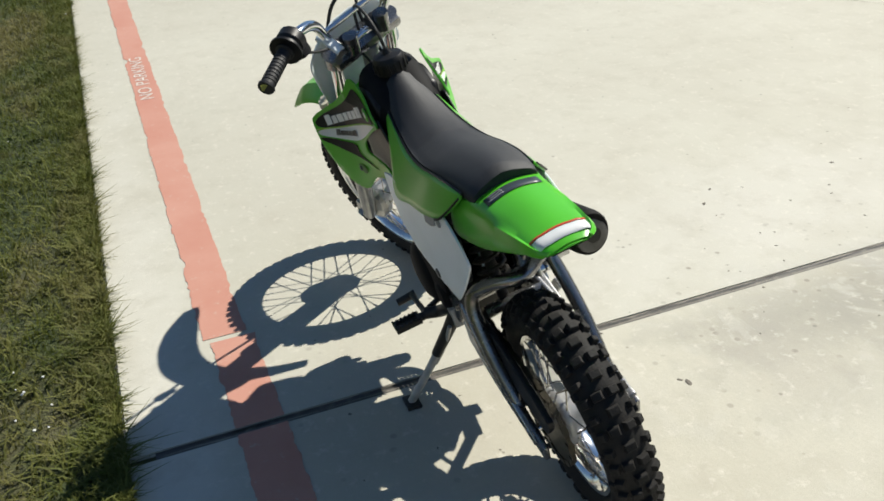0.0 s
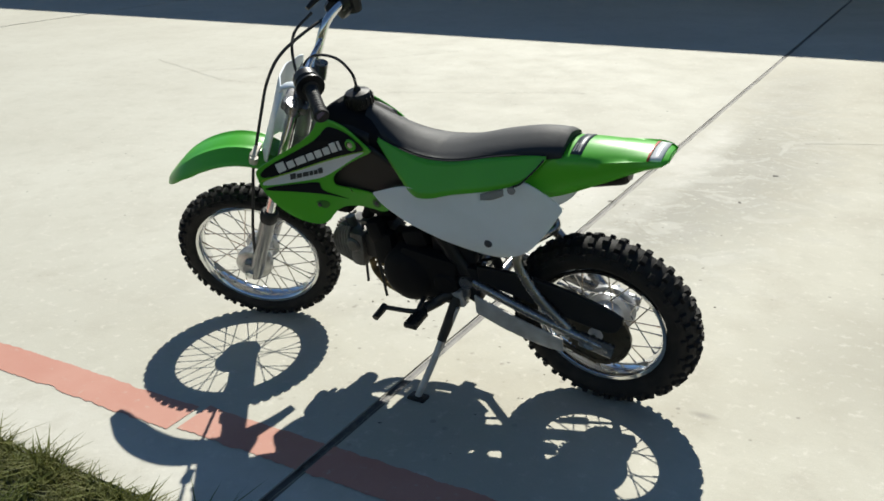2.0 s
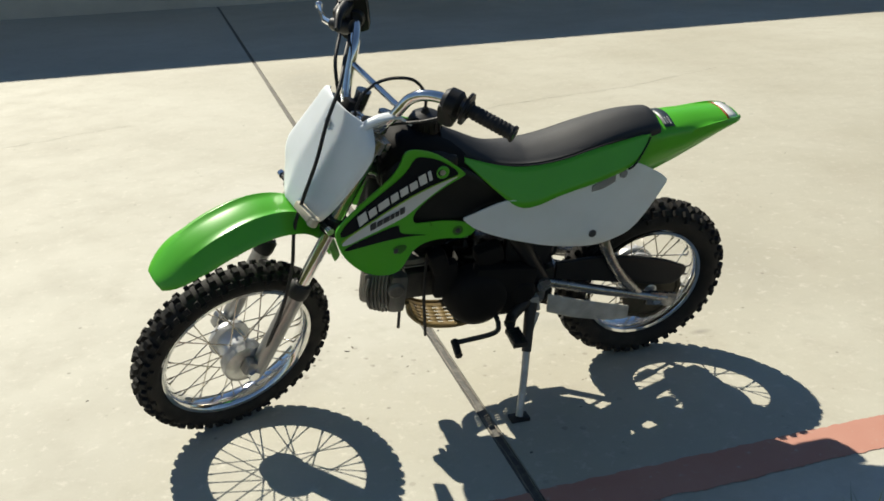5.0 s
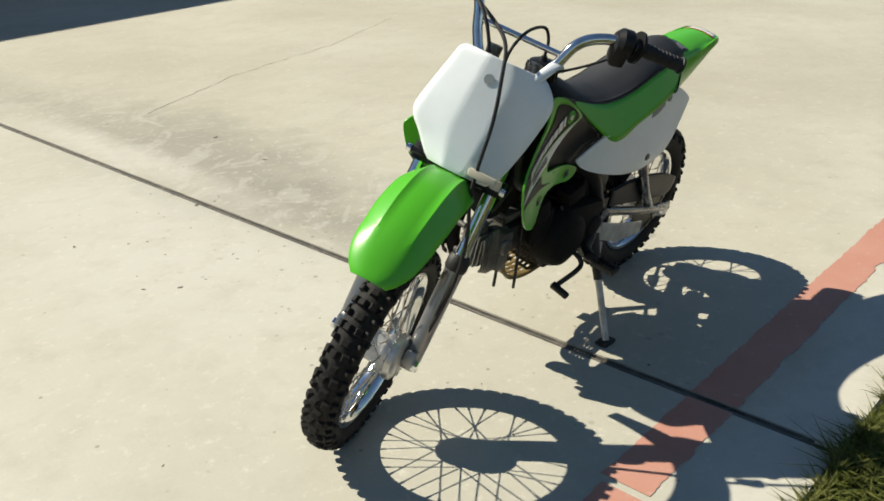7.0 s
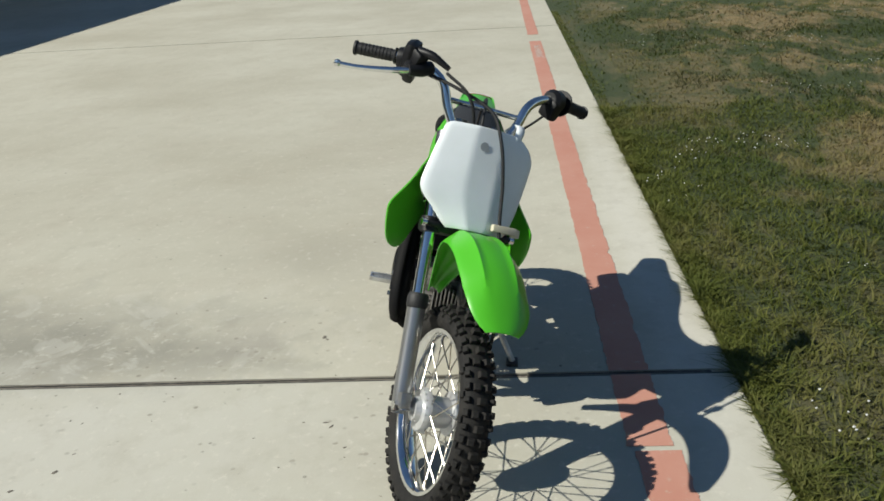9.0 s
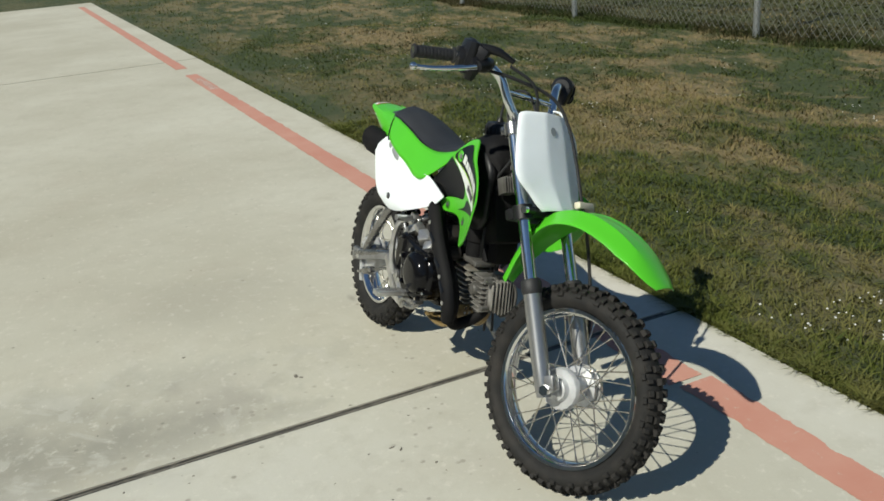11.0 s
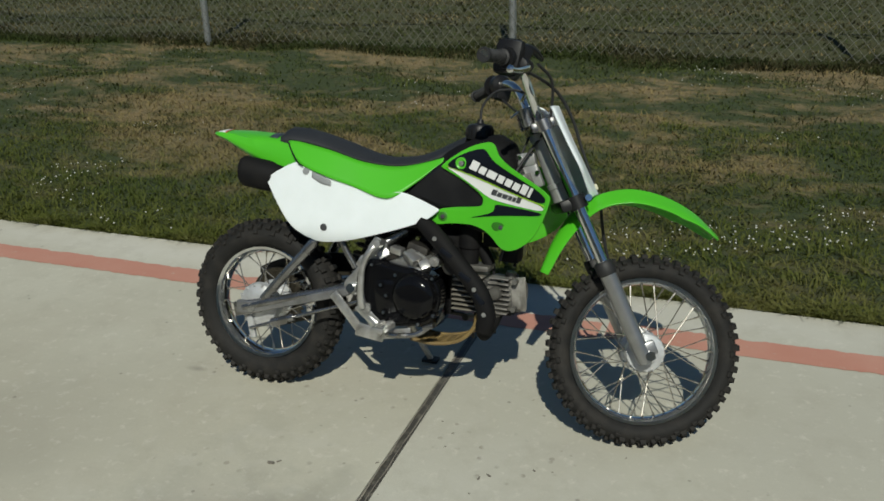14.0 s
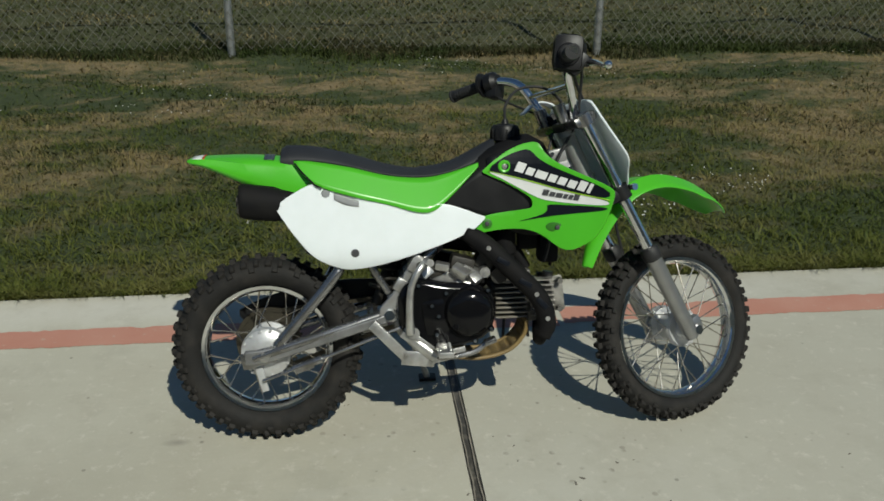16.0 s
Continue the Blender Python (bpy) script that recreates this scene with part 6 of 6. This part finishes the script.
for k in range(31):
    v = 0.010 + 0.240 * (k / 30) ** 1.25
    right, leftward = along(outline, v), along(outline_left, v)
    row = []
    for u in np.linspace(-1, 1, 29):
        a = abs(u)
        half = leftward if u > 0 else right
        back = -0.0225 * max(0.0, a - 0.30) / 0.70 - 0.006 * math.exp(-((a - 1.02) / 0.06) ** 2)
        row.append(PLATE_TOP - AXIS * v + Vector((0, u * half, 0)) + AHEAD * (back + 0.03 * (v / 0.250) ** 2 * 0.6))
    rows_.append(row)
add_loft(bm, rows_, closed=False)
# the strap that wraps round the bar
plate = part("number_plate", bm, WHITE, bike, "blank white front number plate", True, thick=0.004, bevel=0.001)
bm = bmesh.new()
strap = curve_points([PLATE_TOP + Vector((0, 0.055, 0)) - AXIS * 0.045 - AHEAD * 0.008, PLATE_TOP + Vector((0, 0.078, 0)) + AXIS * 0.004 - AHEAD * 0.024, PLATE_TOP + Vector((0, 0.086, 0)) + AXIS * 0.026 - AHEAD * 0.060, PLATE_TOP + Vector((0, 0.084, 0)) + AXIS * 0.016 - AHEAD * 0.105], 5)
add_loft(bm, [[q + Vector((0, -0.004, 0)), q + Vector((0, 0.004, 0)) + AHEAD * 0.002, q + Vector((0, 0.012, 0)), q + Vector((0, 0.018, 0)) - AHEAD * 0.004] for q in strap], closed=False)
part("plate_strap", bm, WHITE, plate, "white plastic strap round the bar", True, thick=0.004)
# flat disc whose grey paints the shade inside the mounting hole
bm = bmesh.new()
hole = PLATE_TOP - AXIS * 0.055 + Vector((0, -0.008, 0)) + AHEAD * 0.0045
n_ = 20
va = [bm.verts.new(hole + Vector((0, math.cos(2 * math.pi * k / n_) * 0.0105, 0)) + AXIS * (math.sin(2 * math.pi * k / n_) * 0.0105)) for k in range(n_)]
bm.faces.new(va)
part("hole_disc", bm, HOLE_SHADE, plate, "flat grey disc painted as the shaded mounting hole", True, thick=0.0006, smooth=False)
bm = bmesh.new()
add_box(bm, PLATE_TOP - AXIS * 0.232 + Vector((0, 0.066, 0)) + AHEAD * 0.025, (0.018, 0.060, 0.017), Matrix.Rotation(-RAKE, 4, "Y"), 0.004)
add_rod(bm, PLATE_TOP - AXIS * 0.226 + Vector((0, 0.096, 0)) + AHEAD * 0.020, PLATE_TOP - AXIS * 0.244 + Vector((0, 0.096, 0)) + AHEAD * 0.020, 0.011, sides=14)
part("cable_clip", bm, FADED_CLIP, plate, "yellowed plastic cable guide", True)

# ---- handlebar ----
BAR = [(0.262, 0.0, 0.788), (0.262, 0.052, 0.788), (0.240, 0.086, 0.832), (0.214, 0.110, 0.884), (0.188, 0.150, 0.906), (0.158, 0.210, 0.907), (0.108, 0.308, 0.890)]
bm = bmesh.new()
add_tube(bm, [(x, -y, z) for x, y, z in BAR[:0:-1]] + BAR, 0.0112, 14, 6)
bar = part("handlebar", bm, CHROME, bike, "chromed handlebar with a cross brace", True)
bm = bmesh.new()
add_rod(bm, (0.227, -0.100, 0.856), (0.227, 0.100, 0.856), 0.0065, sides=12)
part("crossbar", bm, CHROME, bar, "", True)
for s in (-1, 1):
    bm = add_box(bmesh.new(), (0.262, s * 0.038, 0.788), (0.036, 0.026, 0.038), Matrix.Rotation(-RAKE, 4, "Y"), 0.005)
    part("bar_clamp", bm, BLACK, bar, "black bar clamp", True)
for s in (-1, 1):
    a, b_ = Vector((0.153, s * 0.219, 0.9055)), Vector((0.108, s * 0.308, 0.890))
    bm = bmesh.new()
    stops, radii = [a, a.lerp(b_, 0.03), a.lerp(b_, 0.05)], [0.019, 0.019, 0.0138]
    for k in range(9):
        for f, rr in ((0.12, 0.0138), (0.125, 0.0150), (0.165, 0.0150), (0.17, 0.0138)):
            stops.append(a.lerp(b_, f + 0.085 * k))
            radii.append(rr)
    for f, rr in ((0.94, 0.0142), (0.95, 0.0175), (1.0, 0.0165)):
        stops.append(a.lerp(b_, f))
        radii.append(rr)
    way = (b_ - a).normalized()
    side = way.orthogonal().normalized()
    up = way.cross(side)
    add_loft(bm, [[q + (side * math.cos(2 * math.pi * g / 18) + up * math.sin(2 * math.pi * g / 18)) * rr for g in range(18)] for q, rr in zip(stops, radii)])
    part("grip", bm, SOFT_BLACK, bar, "ribbed black rubber grip", True)
# left switch block; right throttle housing, brake lever and perch
bm = bmesh.new()
add_tube(bm, [(0.180, 0.172, 0.910), (0.175, 0.181, 0.909), (0.165, 0.199, 0.907), (0.161, 0.206, 0.906)], [0.020, 0.029, 0.029, 0.022], 16, 1)
add_box(bm, (0.176, 0.186, 0.890), (0.044, 0.034, 0.050), pose(0, 0, 0, 0, 10, 27), 0.010)
add_tube(bm, [(0.157, 0.212, 0.906), (0.154, 0.217, 0.905)], 0.033, 22, 1)
part("switch_block", bm, BLACK, bar, "black switch block and hand flange", True)
bm = bmesh.new()
add_tube(bm, [(0.184, -0.166, 0.910), (0.178, -0.176, 0.909), (0.163, -0.203, 0.907), (0.157, -0.213, 0.905)], [0.020, 0.026, 0.026, 0.024], 18, 1)
add_box(bm, (0.170, -0.190, 0.912), (0.070, 0.036, 0.086), pose(0, 0, 0, 0, 8, -27), 0.020)
add_box(bm, (0.184, -0.186, 0.896), (0.060, 0.030, 0.060), pose(0, 0, 0, 0, 40, -27), 0.014)
add_box(bm, (0.192, -0.187, 0.927), (0.056, 0.034, 0.034), pose(0, 0, 0, 0, 20, 30), 0.008)
add_tube(bm, [(0.194, -0.184, 0.936), (0.225, -0.156, 0.939), (0.251, -0.120, 0.926)], [0.013, 0.010, 0.006], 10, 4)
part("throttle_housing", bm, BLACK, bar, "black throttle housing", True)
bm = bmesh.new()
add_tube(bm, [(0.198, -0.145, 0.908), (0.208, -0.170, 0.901), (0.215, -0.200, 0.893)], [0.016, 0.018, 0.013], 12, 3)
part("lever_perch", bm, BLACK, bar, "black brake lever perch", True)
bm = bmesh.new()
add_tube(bm, [(0.213, -0.190, 0.895), (0.211, -0.240, 0.881), (0.186, -0.305, 0.863), (0.168, -0.346, 0.856)], [0.008, 0.0075, 0.006, 0.0055], 10, 5)
bmesh.ops.create_uvsphere(bm, u_segments=12, v_segments=8, radius=0.009, matrix=Matrix.Translation((0.167, -0.349, 0.856)))
part("brake_lever", bm, CHROME, bar, "polished brake lever with ball end", True)
# cables
bm = bmesh.new()
add_tube(bm, [(0.200, -0.150, 0.893), (0.245, -0.090, 0.890), (0.305, -0.010, 0.870), (0.350, 0.020, 0.815), (0.385, 0.040, 0.74), (0.422, 0.050, 0.66), (0.448, 0.062, 0.60), (0.468, 0.088, 0.52), (0.50, 0.100, 0.42), (0.535, 0.092, 0.31)], 0.0042, 8, 6)
part("brake_cable", bm, SOFT_BLACK, bike, "black front brake cable", True)
bm = bmesh.new()
add_tube(bm, [(0.243, -0.120, 0.915), (0.282, -0.070, 0.890), (0.292, -0.04, 0.84), (0.285, -0.03, 0.78), (0.24, -0.02, 0.70), (0.18, -0.02, 0.60), (0.13, -0.015, 0.53)], 0.0038, 8, 6)
part("throttle_cable", bm, SOFT_BLACK, bike, "black throttle cable", True)
bm = bmesh.new()
add_tube(bm, [(0.165, 0.190, 0.880), (0.20, 0.14, 0.845), (0.235, 0.08, 0.81), (0.25, 0.03, 0.77), (0.22, 0.02, 0.68)], 0.003, 8, 6)
part("switch_cable", bm, SOFT_BLACK, bike, "thin black switch wire", True)
